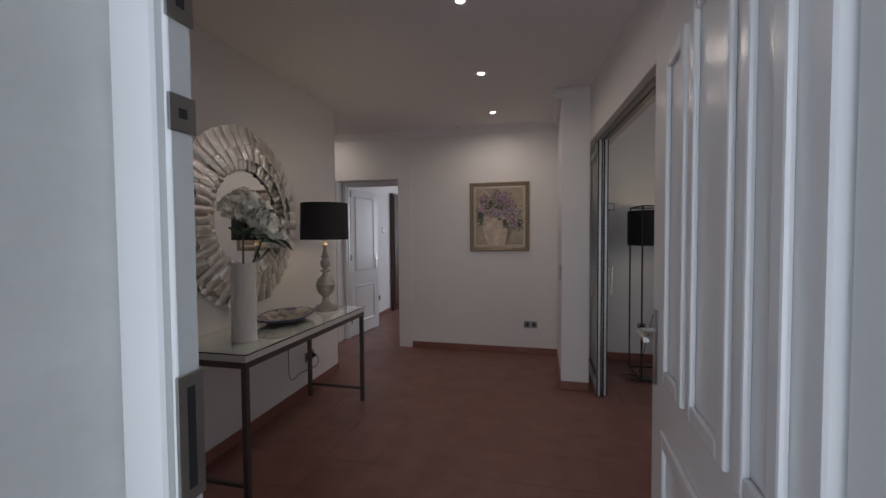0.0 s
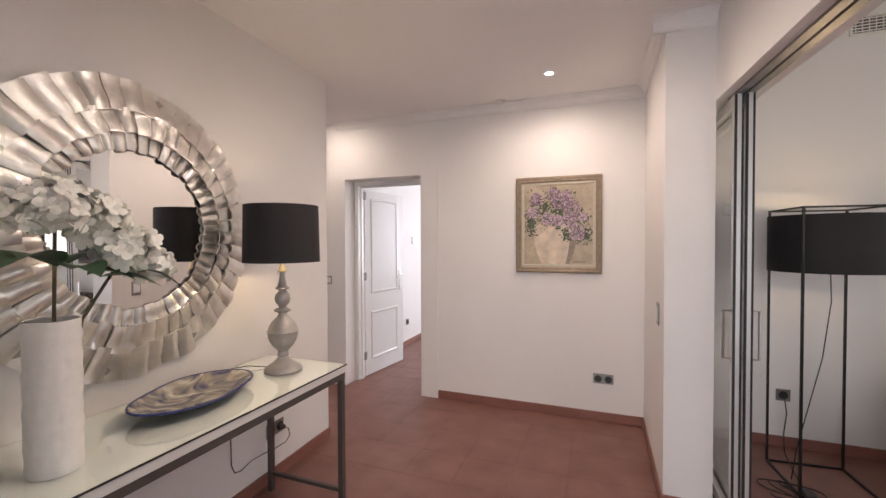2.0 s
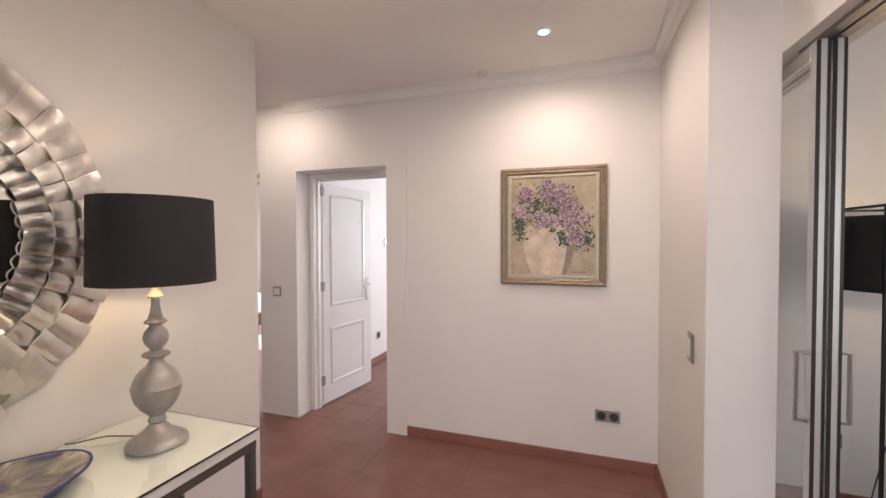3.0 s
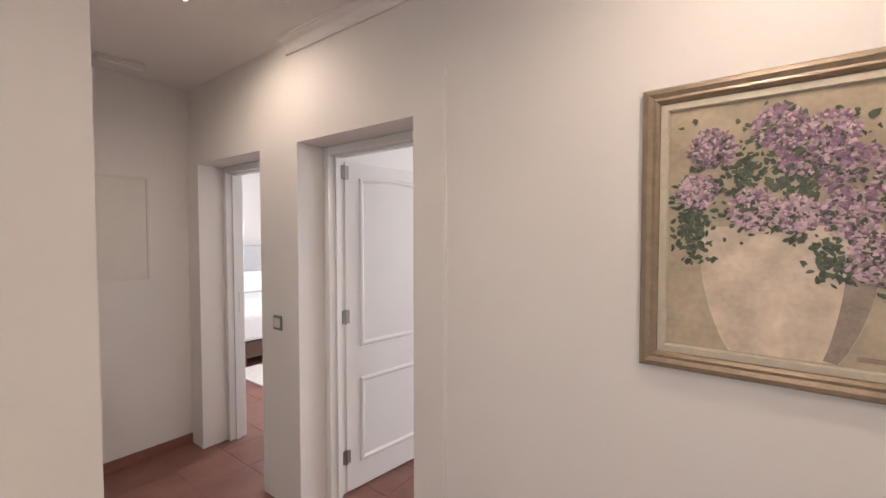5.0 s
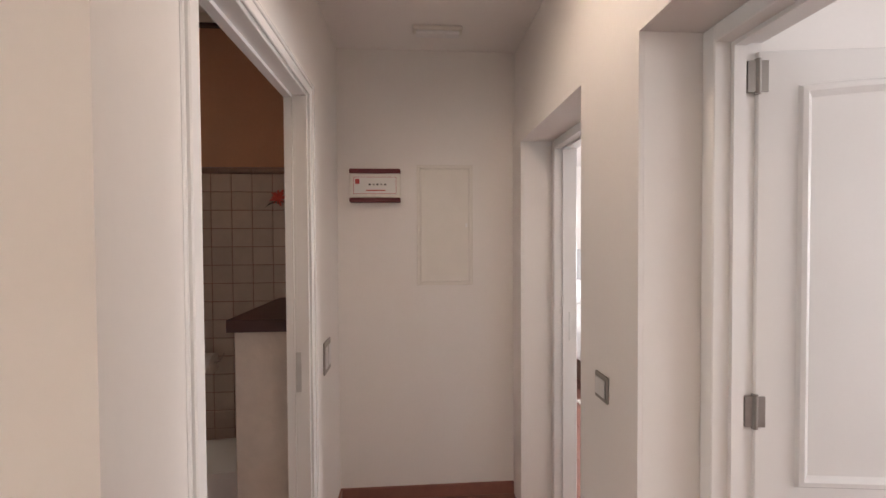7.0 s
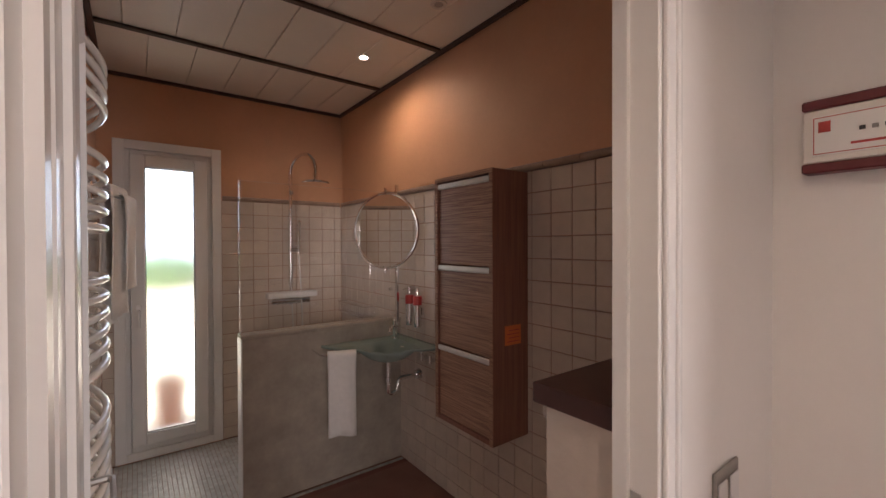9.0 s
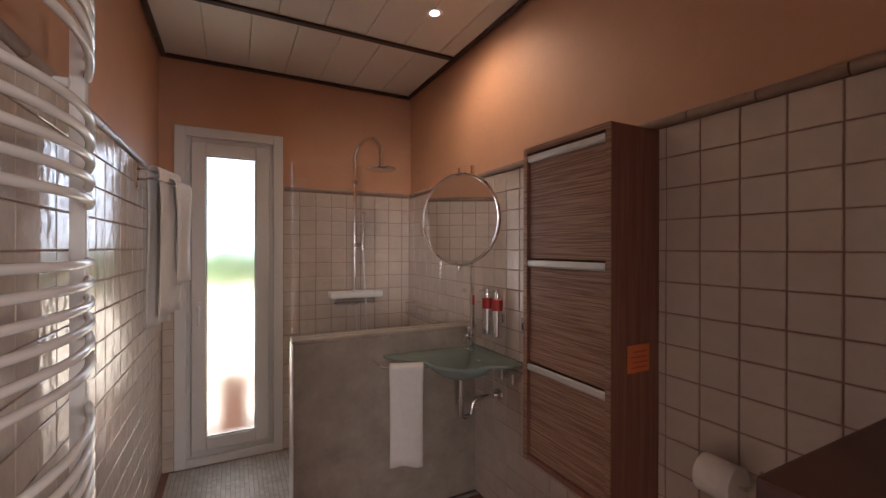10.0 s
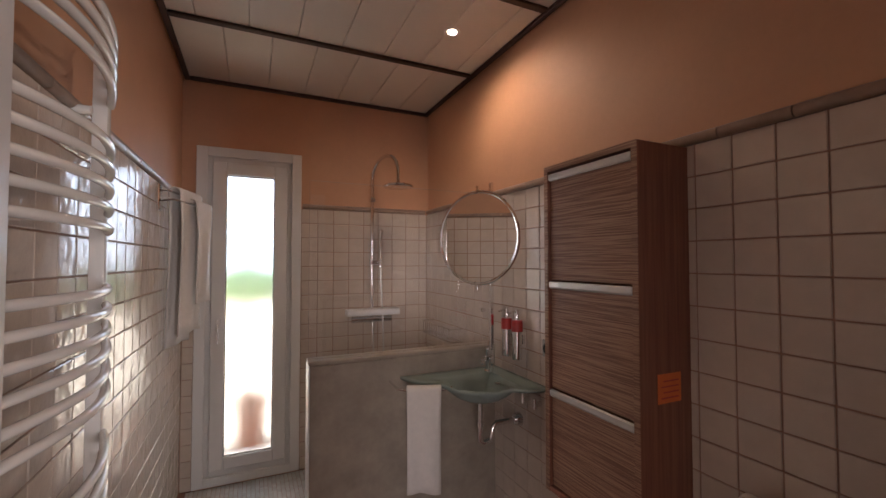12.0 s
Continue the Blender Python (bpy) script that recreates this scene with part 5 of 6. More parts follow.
tube(tp, [(cx + 0.115, cy + 0.105, bz + 0.146), (cx + 0.10, cy + 0.09, bz + 0.165), (cx + 0.065, cy + 0.05, bz + 0.185)], 0.006, 8)
part("tap", tp, CHROME, wb, "chrome single-lever tap", True)
tr = bmesh.new()
cyl(tr, (bc.x, bc.y, bz - 0.112), (bc.x, bc.y, 0.62), 0.016, seg=16)
cyl(tr, (bc.x, bc.y, 0.70), (bc.x, bc.y, 0.675), 0.022, seg=16)
tube(tr, [(bc.x, bc.y, 0.63), (bc.x, bc.y, 0.60), (bc.x - 0.02, bc.y, 0.585), (bc.x - 0.06, bc.y + 0.01, 0.60), (bc.x - 0.07, bc.y + 0.01, 0.66), (bc.x - 0.09, bc.y + 0.01, 0.68), (XR + 0.03, bc.y + 0.01, 0.68)], 0.015, 10)
cyl(tr, (XR + 0.006, bc.y + 0.01, 0.68), (XR + 0.035, bc.y + 0.01, 0.68), 0.038, 0.03, 20)
part("trap", tr, CHROME, wb, "chrome bottle trap", True)
for y in (1.60, 1.70):
    v = cyl(bmesh.new(), (XR + 0.006, y, 0.82), (XR + 0.05, y, 0.82), 0.014, seg=14)
    cyl(v, (XR + 0.045, y, 0.80), (XR + 0.045, y, 0.85), 0.011, seg=12)
    part("stop_valve", v, CHROME, wb, smooth=True)
part("supply_hose", tube(bmesh.new(), [(XR + 0.045, 1.60, 0.85), (XR + 0.09, 1.57, 0.88), (XR + 0.14, 1.48, 0.885)], 0.005, 8), STEEL, wb, smooth=True)
part("towel_bar", tube(bmesh.new(), [(-3.66, 1.262, 0.90), (-3.66, 1.40, 0.895), (-3.70, 1.44, 0.893), (-3.87, 1.50, 0.893), (-3.92, 1.50, 0.90)], 0.006, 8), CHROME, wb, smooth=True)


def drape(name, at, width, drop1, drop2, thick, label, yaw):
    """A towel folded over a bar, hanging on both sides, with soft folds."""
    bm = bmesh.new()
    path = []
    k = 10
    for i in range(k + 1):
        path.append((-thick, -drop1 + drop1 * i / k))
    for i in range(1, 6):
        a = math.pi * i / 6
        path.append((-thick * math.cos(a), thick * math.sin(a)))
    for i in range(k + 1):
        path.append((thick, -drop2 * i / k))
    cols = 12
    g = []
    for j in range(cols + 1):
        u = j / cols
        row = []
        for y, z in path:
            f = min(1, max(0, -z) / 0.15)
            row.append(bm.verts.new(((u - 0.5) * width * (1 - 0.05 * f), y + 0.007 * math.sin(u * 9 + z * 5) * f + 0.003 * noise.noise(Vector((u * 4, y * 20, z * 9))), z + 0.004 * math.sin(u * 5) * f)))
        g.append(row)
    for a, b in zip(g, g[1:]):
        for i in range(len(path) - 1):
            bm.faces.new((a[i], a[i + 1], b[i + 1], b[i]))
    t = solo(name, bm, TOWEL, label, "towel", "towels", smooth=True)
    s = t.modifiers.new("thickness", "SOLIDIFY")
    s.thickness = 0.007
    t.matrix_world = pose(*at, 0, 0, yaw)


drape("hand_towel", (-3.775, 1.472, 0.893), 0.175, 0.50, 0.44, 0.022, "folded white towel hanging under the basin", 160)

# vanity mirror on a pole
vm = thing("vanity_mirror", "round chrome-rimmed mirror on a slim pole", "mirror")
mc = Vector((-4.072, 1.50, 1.675))
q = pose(0, 0, 0, -90, 0, -62)
rimm = tube(bmesh.new(), [mc + (q @ Vector((0.246 * math.cos(a), 0.246 * math.sin(a), 0))) for a in (2 * math.pi * k / 56 for k in range(57))], 0.009, 8)
part("rim", rimm, CHROME, vm, "chrome rim", True)
gl = lathe(bmesh.new(), [(0, -0.004), (0.239, -0.004), (0.239, 0.004), (0, 0.004)], seg=56)
bmesh.ops.transform(gl, matrix=Matrix.Translation(mc) @ q, verts=gl.verts)
part("glass", gl, MIRROR, vm, "round mirror glass")
for sg in (1, -1):
    kb = cyl(bmesh.new(), (mc.x, mc.y, mc.z + sg * 0.255), (mc.x, mc.y, mc.z + sg * 0.280), 0.008, seg=12)
    part("knob", kb, CHROME, vm, smooth=True)
part("pole", boxes((-4.225, 1.395, bz + 0.006, -4.205, 1.415, 2.0), bevel=0.002), CHROME, vm, "square chrome pole")
part("bracket", tube(bmesh.new(), [(-4.215, 1.415, mc.z), (-4.15, 1.47, mc.z), (mc.x, mc.y - 0.006, mc.z)], 0.008, 8), CHROME, vm, smooth=True)

# soap dispensers on the wall
for y, z in ((1.455, 1.12), (1.555, 1.12)):
    sdp = thing("soap_dispenser", "chrome and red wall soap dispenser", "soap dispenser", "soap dispensers", pose(XR + 0.05, y, z))
    part("body", lathe(bmesh.new(), [(0, -0.10), (0.026, -0.10), (0.028, -0.09), (0.028, 0.05), (0, 0.05)], seg=24), CHROME, sdp, smooth=True)
    part("reservoir", lathe(bmesh.new(), [(0, 0.0505), (0.031, 0.0505), (0.031, 0.10), (0.028, 0.11), (0, 0.11)], seg=24), REDPL, sdp, "translucent red collar", True)
    pm = lathe(bmesh.new(), [(0, 0.1105), (0.012, 0.1105), (0.012, 0.15), (0.008, 0.165), (0, 0.168)], seg=16)
    tube(pm, [(0, 0, 0.155), (0.02, 0, 0.158), (0.05, 0, 0.150)], 0.005, 8)
    part("pump", pm, CHROME, sdp, smooth=True)
    part("bracket", B(-0.045, -0.012, -0.02, -0.0285, 0.012, 0.03), CHROME, sdp)

# tall zebrano cabinet with tip-out doors
CX0, CX1, CY0, CY1, CZ0, CZ1 = XR + 0.004, -4.087, 2.045, 2.505, 0.62, 1.94
tc = thing("tall_cabinet", "wall-hung zebrano cabinet with three tip-out doors", "cabinet")
for nm, r in (("side_panel", (CX0, CY0, CZ0, CX1, CY0 + 0.022, CZ1)), ("side_panel", (CX0, CY1 - 0.022, CZ0, CX1, CY1, CZ1)), ("top_panel", (CX0, CY0 + 0.022, CZ1 - 0.022, CX1, CY1 - 0.022, CZ1)), ("bottom_panel", (CX0, CY0 + 0.022, CZ0, CX1, CY1 - 0.022, CZ0 + 0.022)), ("back_panel", (CX0, CY0 + 0.022, CZ0 + 0.022, CX0 + 0.01, CY1 - 0.022, CZ1 - 0.022))):
    part(nm, B(*r, bevel=0.0015), WENGE, tc, "dark brown wood panel")
part("front_edge", boxes((CX1 + 0.0003, CY0, CZ0, CX1 + 0.003, CY0 + 0.022, CZ1), (CX1 + 0.0003, CY1 - 0.022, CZ0, CX1 + 0.003, CY1, CZ1), (CX1 + 0.0003, CY0 + 0.022, CZ1 - 0.022, CX1 + 0.003, CY1 - 0.022, CZ1)), ZEBRA, tc)
zs = [(CZ0 + 0.026, 1.030), (1.036, 1.468), (1.474, CZ1 - 0.030)]
for z0, z1 in zs:
    dd = part("door", B(CX1 - 0.030, CY0 + 0.026, z0, CX1 - 0.010, CY1 - 0.026, z1 - 0.030, bevel=0.002), ZEBRA, tc, "striped zebrano door")
    hd = prism(bmesh.new(), [(CX1 - 0.030, z1 - 0.0295), (CX1 - 0.004, z1 - 0.0295), (CX1 + 0.002, z1 - 0.022), (CX1 + 0.002, z1 - 0.004), (CX1 - 0.008, z1), (CX1 - 0.012, z1 - 0.018), (CX1 - 0.030, z1 - 0.018)], "y", CY0 + 0.026, CY1 - 0.026)
    part("handle", hd, ALU, dd, "full-width aluminium grip strip")
nt = solo("note_card", B(-4.275, CY1 + 0.0005, 1.09, -4.165, CY1 + 0.002, 1.185), ORANGE, "orange printed card stuck on the cabinet side", "card")
for k in range(4):
    part("print_line", B(-4.262, CY1 + 0.0022, 1.105 + k * 0.018, -4.18 - 0.01 * (k % 2), CY1 + 0.003, 1.109 + k * 0.018), REDPRINT, nt)

# toilet with boxed cistern and board
structure("wall_cistern_box", B(XR + 0.008, 3.182, 0, -3.64, YBI - 0.014, 1.145, bevel=0.004), TILEJ, "boxed-in cistern wall of cream tiles", "wall")
solo("cistern_board", B(XR + 0.008, 3.157, 1.146, -3.615, YBI - 0.014, 1.202, bevel=0.006, seg=2), DARKTOP, "thick dark brown board on the cistern wall", "shelf")
to = thing("toilet", "white wall-hung toilet with closed lid", "toilet", m=pose(-3.98, 3.175, 0))


def bowl(bm, z0, z1, w0, w1, l0, l1):
    rows = []
    for j in range(9):
        f = j / 8
        w, l, z = w0 + (w1 - w0) * f ** 0.6, l0 + (l1 - l0) * f ** 0.6, z0 + (z1 - z0) * f
        rows.append([bm.verts.new((w * math.cos(a), -l * 0.45 - l * 0.55 * math.sin(a) if math.sin(a) > 0 else -l * 0.45 - l * 0.45 * max(-1, 1.6 * math.sin(a)), z)) for a in (2 * math.pi * k / 36 for k in range(36))])
    for a, b in zip(rows, rows[1:]):
        for k in range(36):
            bm.faces.new((a[k], a[(k + 1) % 36], b[(k + 1) % 36], b[k]))
    bm.faces.new(rows[0][::-1])
    bm.faces.new(rows[-1])
    return bm


part("bowl", bowl(bmesh.new(), 0.10, 0.40, 0.11, 0.18, 0.34, 0.52), PORC, to, smooth=True)
part("lid", bowl(bmesh.new(), 0.401, 0.435, 0.182, 0.186, 0.525, 0.53), PORC, to, "closed white lid", True)
tro = thing("toilet_roll", "white toilet roll on a chrome holder", "toilet roll", m=pose(-4.25, 2.76, 0.84))
part("roll", cyl(bmesh.new(), (0, -0.05, 0), (0, 0.05, 0), 0.055, seg=28), TOWEL, tro, smooth=True)
part("holder", tube(bmesh.new(), [(-0.08, 0.07, 0.03), (-0.02, 0.07, 0.0), (0, 0.065, 0), (0, -0.06, 0)], 0.006, 8), CHROME, tro, smooth=True)
fw = thing("artificial_rose", "coral rose with dark leaf fixed to the tiles", "flower", m=pose(XR + 0.012, 3.17, 1.80))
rs = bmesh.new()
rng = random.Random(9)
for k in range(26):
    a, r = k * 2.4, 0.004 + 0.0014 * k
    p = Vector((0.035 - 0.0006 * k, r * math.cos(a), r * math.sin(a)))
    bmesh.ops.create_icosphere(rs, subdivisions=1, radius=0.012 + 0.0003 * k, matrix=Matrix.Translation(p) @ pose(0, 0, 0, math.degrees(a), rng.uniform(-20, 20), 0) @ Matrix.Diagonal((0.5, 1.0, 0.35, 1)))
part("petals", rs, ROSE, fw, smooth=True)
lv = bmesh.new()
leaf(lv, (0.012, 0.02, -0.04), (0.03, -0.08, -0.065), 0.022)
leaf(lv, (0.012, -0.01, -0.04), (0.03, 0.08, -0.06), 0.02)
part("leaves", lv, LEAF, fw, smooth=True)

# shower set
SX = -3.84
shw = thing("shower_set", "chrome shower column with round overhead rose", "shower")
col = [(SX, YW + 0.055, 1.10), (SX, YW + 0.055, 2.15)]
for k in range(13):
    a = math.pi * k / 12
    col.append((SX - 0.045 * (1 - math.cos(a)), YW + 0.055 + 0.19 * (1 - math.cos(a)), 2.20 + 0.15 * math.sin(a)))
col.append((SX - 0.09, YW + 0.435, 2.12))
part("column", tube(bmesh.new(), col, 0.014, 12), CHROME, shw, smooth=True)
part("shower_rose", lathe(bmesh.new(), [(0, 0.03), (0.018, 0.03), (0.02, 0.012), (0.105, 0.010), (0.11, 0.0), (0.105, -0.008), (0, -0.008)], (SX - 0.09, YW + 0.435, 2.09), 40), CHROME, shw, "flat round overhead rose", True)
mx = cyl(bmesh.new(), (SX - 0.16, YW + 0.055, 1.09), (SX + 0.16, YW + 0.055, 1.09), 0.022, seg=20)
cyl(mx, (SX, YW + 0.006, 1.09), (SX, YW + 0.055, 1.09), 0.03, seg=20)
part("mixer", mx, CHROME, shw, "chrome thermostatic bar mixer", True)
part("shelf", B(SX - 0.215, YW + 0.012, 1.125, SX + 0.205, YW + 0.12, 1.175, bevel=0.012, seg=2), PVC, shw, "white shelf over the mixer", True)
part("slide_holder", boxes((SX - 0.02, YW + 0.04, 2.02, SX + 0.02, YW + 0.075, 2.06), (SX - 0.05, YW + 0.05, 1.52, SX + 0.02, YW + 0.09, 1.555), bevel=0.004), CHROME, shw)
part("hand_shower", tube(bmesh.new(), [(SX - 0.055, YW + 0.10, 1.50), (SX - 0.055, YW + 0.10, 1.74), (SX - 0.055, YW + 0.13, 1.79)], 0.013, 10), CHROME, shw, smooth=True)
part("hose", tube(bmesh.new(), [(SX - 0.055, YW + 0.10, 1.50), (SX - 0.07, YW + 0.11, 1.2), (SX - 0.08, YW + 0.12, 0.8), (SX - 0.05, YW + 0.12, 0.55), (SX - 0.01, YW + 0.10, 0.7), (SX, YW + 0.08, 1.07)], 0.006, 8), STEEL, shw, smooth=True)
rk = thing("wire_rack", "chrome wire soap rack on the shower wall", "rack")
for z in (0.98, 1.07):
    part("rail", tube(bmesh.new(), [(XR + 0.008, 0.30, z), (XR + 0.10, 0.30, z), (XR + 0.10, 0.82, z), (XR + 0.008, 0.82, z)], 0.005, 6), CHROME, rk)
for k in range(12):
    part("wire", tube(bmesh.new(), [(XR + 0.008, 0.32 + k * 0.043, 0.985), (XR + 0.097, 0.32 + k * 0.043, 0.985), (XR + 0.1, 0.32 + k * 0.043, 1.066)], 0.003, 5), CHROME, rk)

# towel radiator with bowed bars
RY0, RY1, RX = 2.00, 2.62, XB - 0.052
ra = thing("towel_radiator", "white enamel towel radiator with bowed bars", "radiator")
for y in (RY0, RY1):
    part("upright", B(RX - 0.018, y - 0.018, 0.42, RX + 0.018, y + 0.018, 2.15, bevel=0.006, seg=2), ENAMEL, ra, smooth=True)
bar = bmesh.new()
tube(bar, [(RX - 0.019 - 0.060 * math.sin(math.pi * k / 14), RY0 + (RY1 - RY0) * k / 14, 0) for k in range(15)], 0.0105, 10)
bar_mesh = mesh("bar", bar, ENAMEL, True)
for z in [2.11, 2.07, 2.03, 1.985, 1.83, 1.78, 1.73, 1.68, 1.63] + [1.48 - 0.05 * k for k in range(6)] + [1.08 - 0.048 * k for k in range(13)]:
    b = new("bar", bar_mesh)
    b.parent = ra
    b.location = (0, 0, z)
for y in (RY0 + 0.06, RY1 - 0.06):
    for z in (0.55, 1.95):
        part("bracket", cyl(bmesh.new(), (RX + 0.005, y, z), (XB - 0.007, y, z), 0.012, seg=12), ENAMEL, ra)

# swivel towel rail and two towels
tw = thing("towel_rail", "chrome swivel towel rail on the tiled wall", "towel rail")
part("wall_plate", B(XB - 0.022, 0.98, 1.80, XB - 0.007, 1.04, 1.93, bevel=0.004), CHROME, tw)
part("arm", tube(bmesh.new(), [(XB - 0.023, 1.01, 1.90), (XB - 0.045, 0.98, 1.905), (-2.70, 0.62, 1.905)], 0.007, 8), CHROME, tw, smooth=True)
part("arm", tube(bmesh.new(), [(XB - 0.023, 1.02, 1.85), (XB - 0.075, 1.00, 1.86), (-2.745, 0.56, 1.86)], 0.007, 8), CHROME, tw, smooth=True)
drape("bath_towel", (-2.642, 0.80, 1.905), 0.25, 0.80, 0.74, 0.026, "long white towel hanging from the wall rail", 74)
drape("bath_towel", (-2.698, 0.72, 1.86), 0.24, 0.50, 0.54, 0.024, "white towel hanging from the wall rail", 78)

# potted standard bush outside the bathroom window
sb = thing("garden_bush", "small round green bush outside the frosted window", "bush", m=pose(-2.95, -0.52, -0.14))
part("trunk", cyl(bmesh.new(), (0, 0, 0), (0, 0, 1.45), 0.016, 0.010, 10), STEM, sb, smooth=True)
rng = random.Random(31)
cr = bmesh.new()
for k in range(300):
    n = Vector((rng.gauss(0, 1), rng.gauss(0, 1), rng.gauss(0, 1))).normalized() * 0.21 * rng.uniform(0.5, 1.1)
    u = Vector((rng.uniform(-1, 1), rng.uniform(-1, 1), rng.uniform(-1, 1))).normalized() * 0.045
    w = u.orthogonal().normalized() * 0.02
    o = Vector((0, 0, 1.50)) + Vector((n.x * 1.25, n.y * 0.6, n.z * 0.9))
    cr.faces.new([cr.verts.new(o + q) for q in (-u, -w, u, w)])
part("crown", cr, HEDGE, sb)

# ---- outside: hedge seen through the living-room window ----
rng = random.Random(21)
hv, hf = [], []
for k in range(6000):
    c = Vector((rng.uniform(-1.0, 8.0), -3.6 + rng.uniform(-0.5, 0.5), rng.uniform(-0.1, 2.3)))
    u = Vector((rng.uniform(-1, 1), rng.uniform(-1, 1), rng.uniform(-1, 1))).normalized() * rng.uniform(0.04, 0.09)
    w = u.orthogonal().normalized() * u.length * 0.6
    i = len(hv)
    hv += [c - u, c - w, c + u, c + w]
    hf.append((i, i + 1, i + 2, i + 3))
hm = bpy.data.meshes.new("hedge")
hm.from_pydata([tuple(v) for v in hv], [], hf)
hm.materials.append(HEDGE)
tagged(new("hedge", hm), "dense green garden hedge in the daylight", "hedge", "", "stuff")
w2 = structure("window_2", boxes((1.701, 0.08, 0.501, 1.76, 0.16, 2.399), (3.44, 0.08, 0.501, 3.499, 0.16, 2.399), (2.57, 0.08, 0.501, 2.63, 0.16, 2.399), (1.76, 0.08, 0.501, 2.57, 0.16, 0.56), (2.63, 0.08, 0.501, 3.44, 0.16, 0.56), (1.76, 0.08, 2.34, 2.57, 0.16, 2.399), (2.63, 0.08, 2.34, 3.44, 0.16, 2.399), bevel=0.004), PVC, "white framed living-room window", "window")
for x0, x1 in ((1.7605, 2.5695), (2.6305, 3.4395)):
    p = part("pane", B(x0, 0.115, 0.561, x1, 0.122, 2.339), CLEAR, w2)
    p.visible_shadow = False

# ---- wall tiles and floor tiles ----
TS, TH, TJ = 0.119, 0.109, 0.004


def tile_mesh(name, w, h, t, mat):
    bm = box(bmesh.new(), -w / 2, -t, -h / 2, w / 2, 0, h / 2, bevel=0.0022)
    return mesh(name, bm, mat)


def field(parent, m, width, top, near, name="wall_tile", holes=()):
    """Tiles on a wall: the wall's own x runs along it and -y points into the room. near: x range built tile by tile."""
    tm = tile_mesh(name, TS - TJ, TH - TJ, 0.006, TILE)
    verts, faces = [], []
    rr = random.Random(width)
    cols, rows = int(width / TS) + 1, int(top / TH) + 1
    for i in range(cols):
        for j in range(rows):
            x, z = (i + 0.5) * TS, top - (j + 0.5) * TH
            w = min(TS, width - i * TS) - TJ
            lo = max(0.0, z - TH / 2)
            h = z + TH / 2 - lo - TJ
            if w < 0.02 or h < 0.02 or any(a < x < b and c < z < d for a, b, c, d in holes):
                continue
            tilt = (rr.uniform(-0.5, 0.5), 0, rr.uniform(-0.5, 0.5))
            full = w > TS - TJ - 1e-4 and h > TH - TJ - 1e-4
            if full and near[0] <= x <= near[1] and z > near[2]:
                o = new(name, tm)
                o.parent = parent
                o.matrix_world = m @ pose(x, rr.uniform(-0.0006, 0.0006), z, *tilt)
            else:
                cxx, czz = i * TS + TJ / 2 + w / 2, lo + TJ / 2 + h / 2
                b = len(verts)
                e = 0.002
                for yy, s in ((0.0, 0), (-0.0045, 0), (-0.006, e)):
                    for sx, sz in ((-1, -1), (1, -1), (1, 1), (-1, 1)):
                        verts.append(m @ pose(cxx, 0, czz, *tilt) @ Vector((sx * (w / 2 - s), yy, sz * (h / 2 - s))))
                for l in range(2):
                    for k in range(4):
                        faces.append((b + l * 4 + k, b + l * 4 + (k + 1) % 4, b + l * 4 + 4 + (k + 1) % 4, b + l * 4 + 4 + k))
                faces.append((b + 8, b + 9, b + 10, b + 11))
    if verts:
        me = bpy.data.meshes.new("wall_tile_field")
        me.from_pydata([tuple(v) for v in verts], [], faces)
        me.materials.append(TILEJ)
        o = new("wall_tile_field", me)
        o.parent = parent
        o["kind"] = "stuff"


TOP = 1.945
# joint beds, then the tiles in front of them
joint_r = structure("wall_bath_tiled_joints", B(XR - 0.0115, YW, 0, XR, YBI - 0.0125, TOP), TGROUT, "brown joint bed behind the cream tiles", "wall")
joint_l = structure("wall_bath_near_joints", B(XB, YW, 0, XB + 0.0115, YBI - 0.0125, TOP), TGROUT, "brown joint bed behind the glossy tiles", "wall")
joint_w = structure("wall_bath_window_joints", boxes((XR + 0.0005, YW - 0.0115, 0, WL - 0.0125, YW, TOP), (WR + 0.0125, YW - 0.0115, 0, XB - 0.0005, YW, TOP)), TGROUT, "brown joint bed beside the window", "wall")
bpy.context.view_layer.update()
field(joint_r, pose(XR + 0.0002, YW, 0, 0, 0, 90), YBI - 0.0125 - YW, TOP, (1.35, 3.3, 0.45))
field(joint_l, pose(XB - 0.0002, YBI - 0.0125, 0, 0, 0, -90), YBI - 0.0125 - YW, TOP, (1.15, 3.2, 0.45))
field(joint_w, pose(WL - 0.0125, YW + 0.0002, 0, 0, 0, 180), WL - 0.0125 - XR - 0.008, TOP, (0, 2, 0.5))
field(joint_w, pose(XB - 0.008, YW + 0.0002, 0, 0, 0, 180), XB - 0.008 - WR - 0.0125, TOP, (9, 9, 9))
for par, x0, y0, x1, y1 in ((joint_r, XR + 0.001, YW + 0.02, XR + 0.001, YBI - 0.02), (joint_l, XB - 0.001, YW + 0.02, XB - 0.001, YBI - 0.02), (joint_w, XR + 0.02, YW + 0.001, WL - 0.02, YW + 0.001)):
    ln = math.hypot(x1 - x0, y1 - y0)
    n = round(ln / 0.21)
    d = Vector((x1 - x0, y1 - y0, 0)) / ln
    tmesh = mesh("trim_tile", tube(bmesh.new(), [d * 0.002, d * (ln / n - 0.002)], 0.019, 10), TRIMT, True)
    for k in range(n):
        o = new("trim_tile", tmesh)
        o.parent = par
        o.location = Vector((x0, y0, TOP + 0.019)) + d * (k * ln / n)

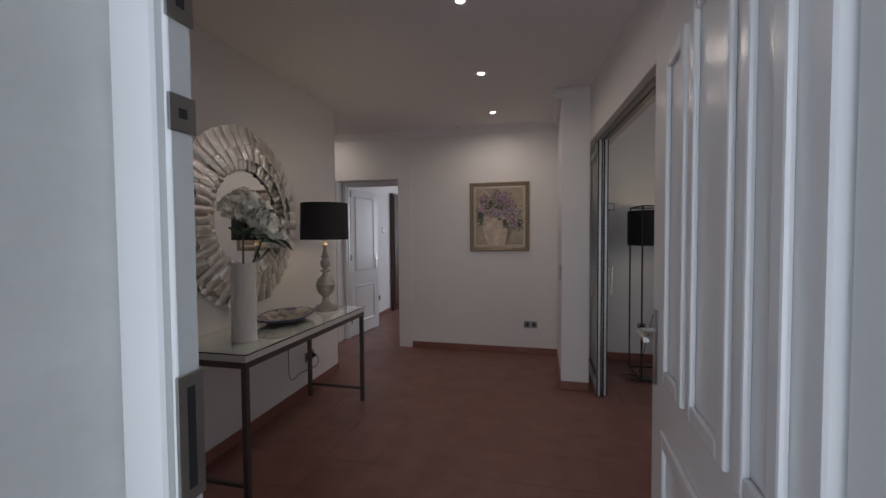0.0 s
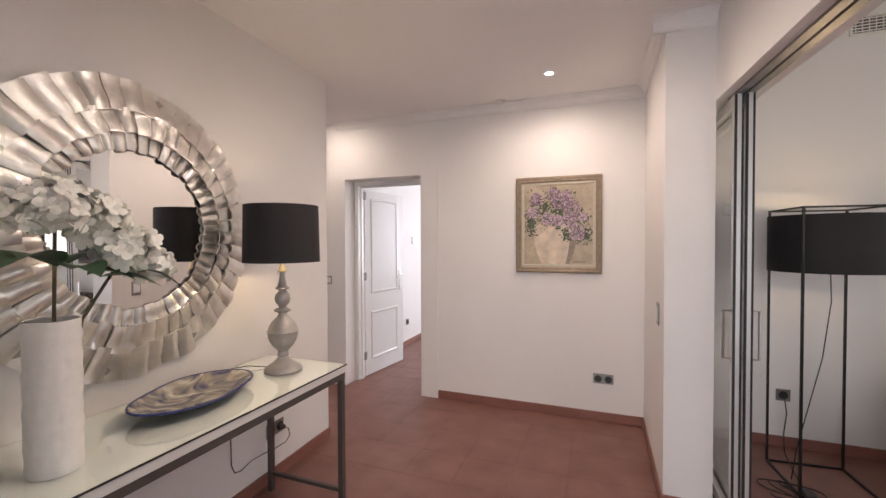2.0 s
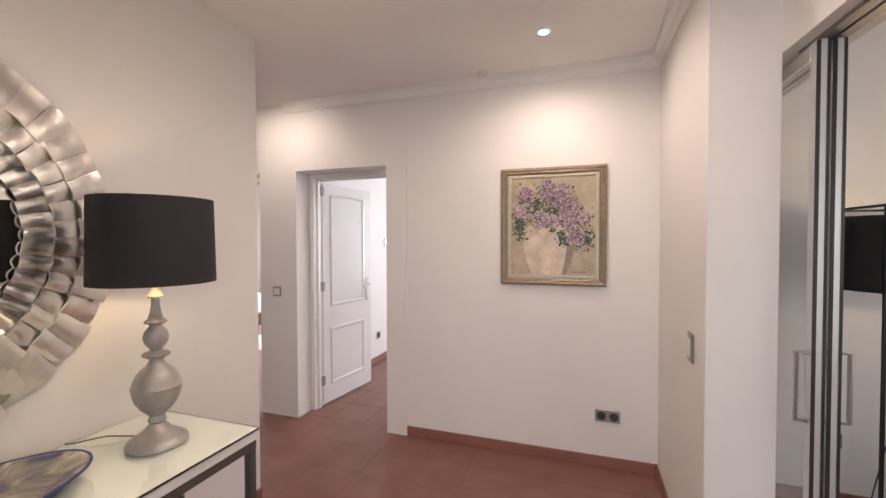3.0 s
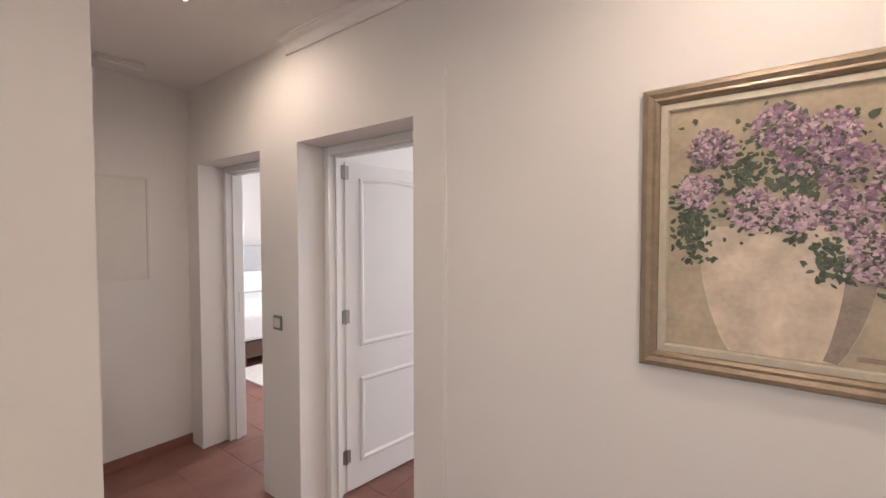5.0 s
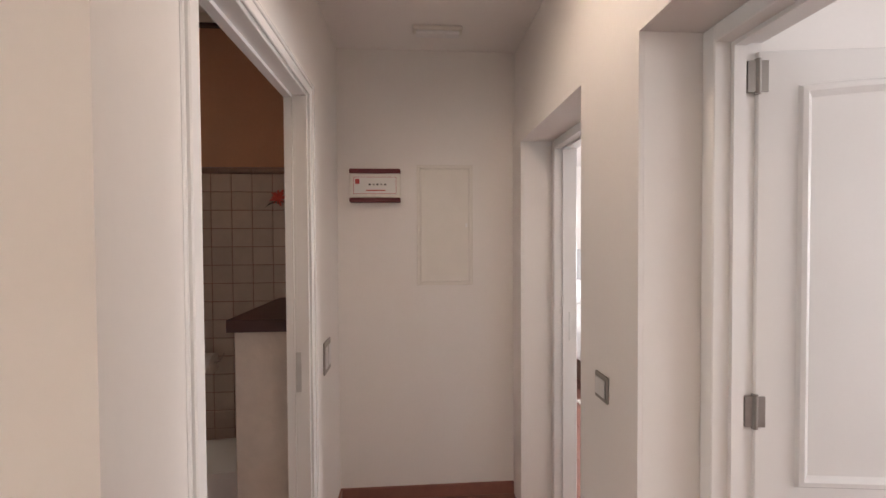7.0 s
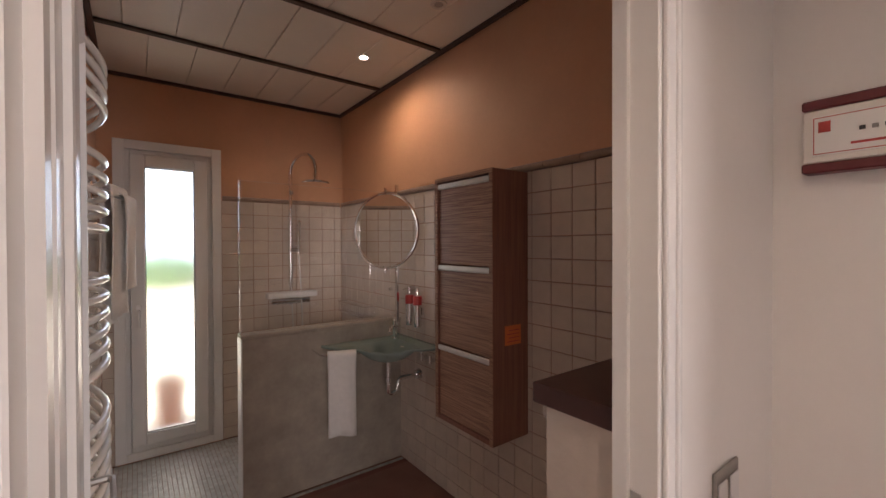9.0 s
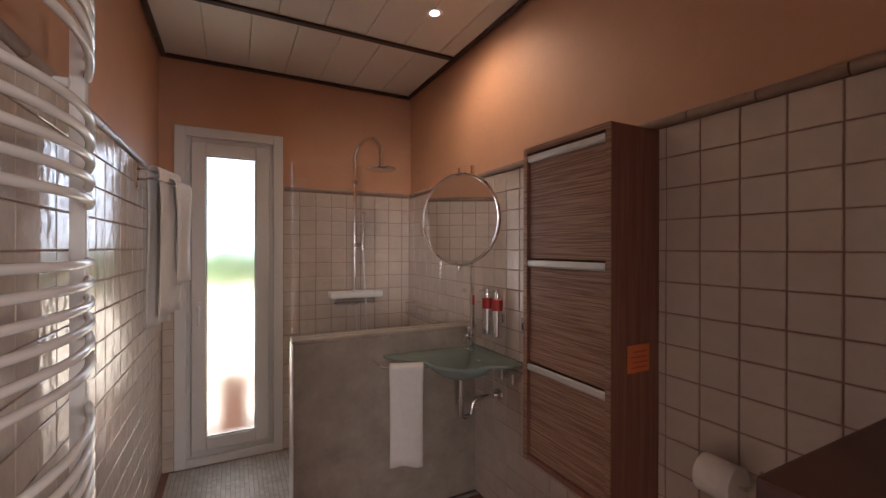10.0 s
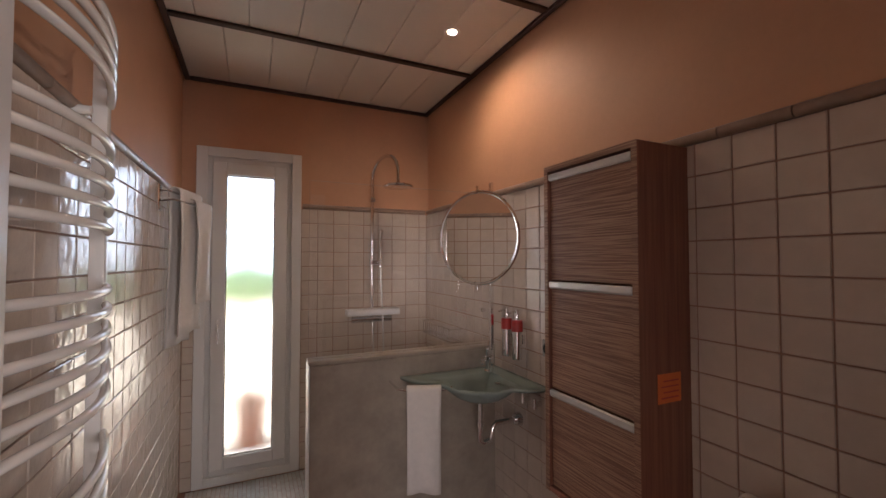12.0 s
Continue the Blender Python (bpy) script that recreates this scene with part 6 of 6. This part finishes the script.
# shower mosaic, joined
verts, faces = [], []
s = 0.027
for i in range(int((XB - XR) / s)):
    for j in range(int((1.30 - YW) / s)):
        x, y = XR + i * s + s / 2, YW + j * s + s / 2
        if 1.14 < y < 1.27 and x < -3.22:
            continue
        b = len(verts)
        for e, z in ((0.0012, -0.0115), (0.0020, -0.0075)):
            for sx, sy in ((-1, -1), (1, -1), (1, 1), (-1, 1)):
                verts.append((x + sx * (s / 2 - e), y + sy * (s / 2 - e), z))
        for k in range(4):
            faces.append((b + k, b + (k + 1) % 4, b + 4 + (k + 1) % 4, b + 4 + k))
        faces.append((b + 4, b + 5, b + 6, b + 7))
me = bpy.data.meshes.new("mosaic_field")
me.from_pydata(verts, [], faces)
me.materials.append(MOSAIC)
o = new("mosaic_field", me)
o.parent = shower_floor
o["kind"] = "stuff"

# terracotta floor tiles
FS = 0.33
ft = mesh("floor_tile", box(bmesh.new(), -FS / 2 + 0.0006, -FS / 2 + 0.0006, -0.0038, FS / 2 - 0.0006, FS / 2 - 0.0006, 0, bevel=0.0005), COTTO)
verts, faces = [], []
rng = random.Random(4)


def inside(x, y):
    if XC - 0.16 < x < 0.5 and 0.1 < y < YF + 0.2:
        return True
    if 0.5 <= x < 2.2 and 2.2 < y < YF + 0.2:
        return True
    return XR - 0.2 < x <= XC - 0.16 and 1.45 < y < YF + 0.2


count = 0
for i in range(40):
    for j in range(28):
        x, y = -8.2 + FS * (i + 0.5), 0.03 + FS * (j + 0.5)
        if x > 4.6 or y > 8.65 or (y < YF and x < XR - 0.2) or (x < XB and y < 1.47):
            continue
        if inside(x, y) and count < 290:
            o = new("floor_tile", ft)
            o.parent = floor
            o.matrix_world = pose(x, y, rng.uniform(-0.0004, 0), 0, 0, 90 * rng.randint(0, 3))
            count += 1
        else:
            b = len(verts)
            h = FS / 2 - 0.001
            for e, z in ((0, -0.0038), (0.0015, 0)):
                for sx, sy in ((-1, -1), (1, -1), (1, 1), (-1, 1)):
                    verts.append((x + sx * (h - e), y + sy * (h - e), z))
            for k in range(4):
                faces.append((b + k, b + (k + 1) % 4, b + 4 + (k + 1) % 4, b + 4 + k))
            faces.append((b + 4, b + 5, b + 6, b + 7))
me = bpy.data.meshes.new("floor_tile_field")
me.from_pydata(verts, [], faces)
me.materials.append(COTTO)
o = new("floor_tile_field", me)
o.parent = floor
o["kind"] = "stuff"
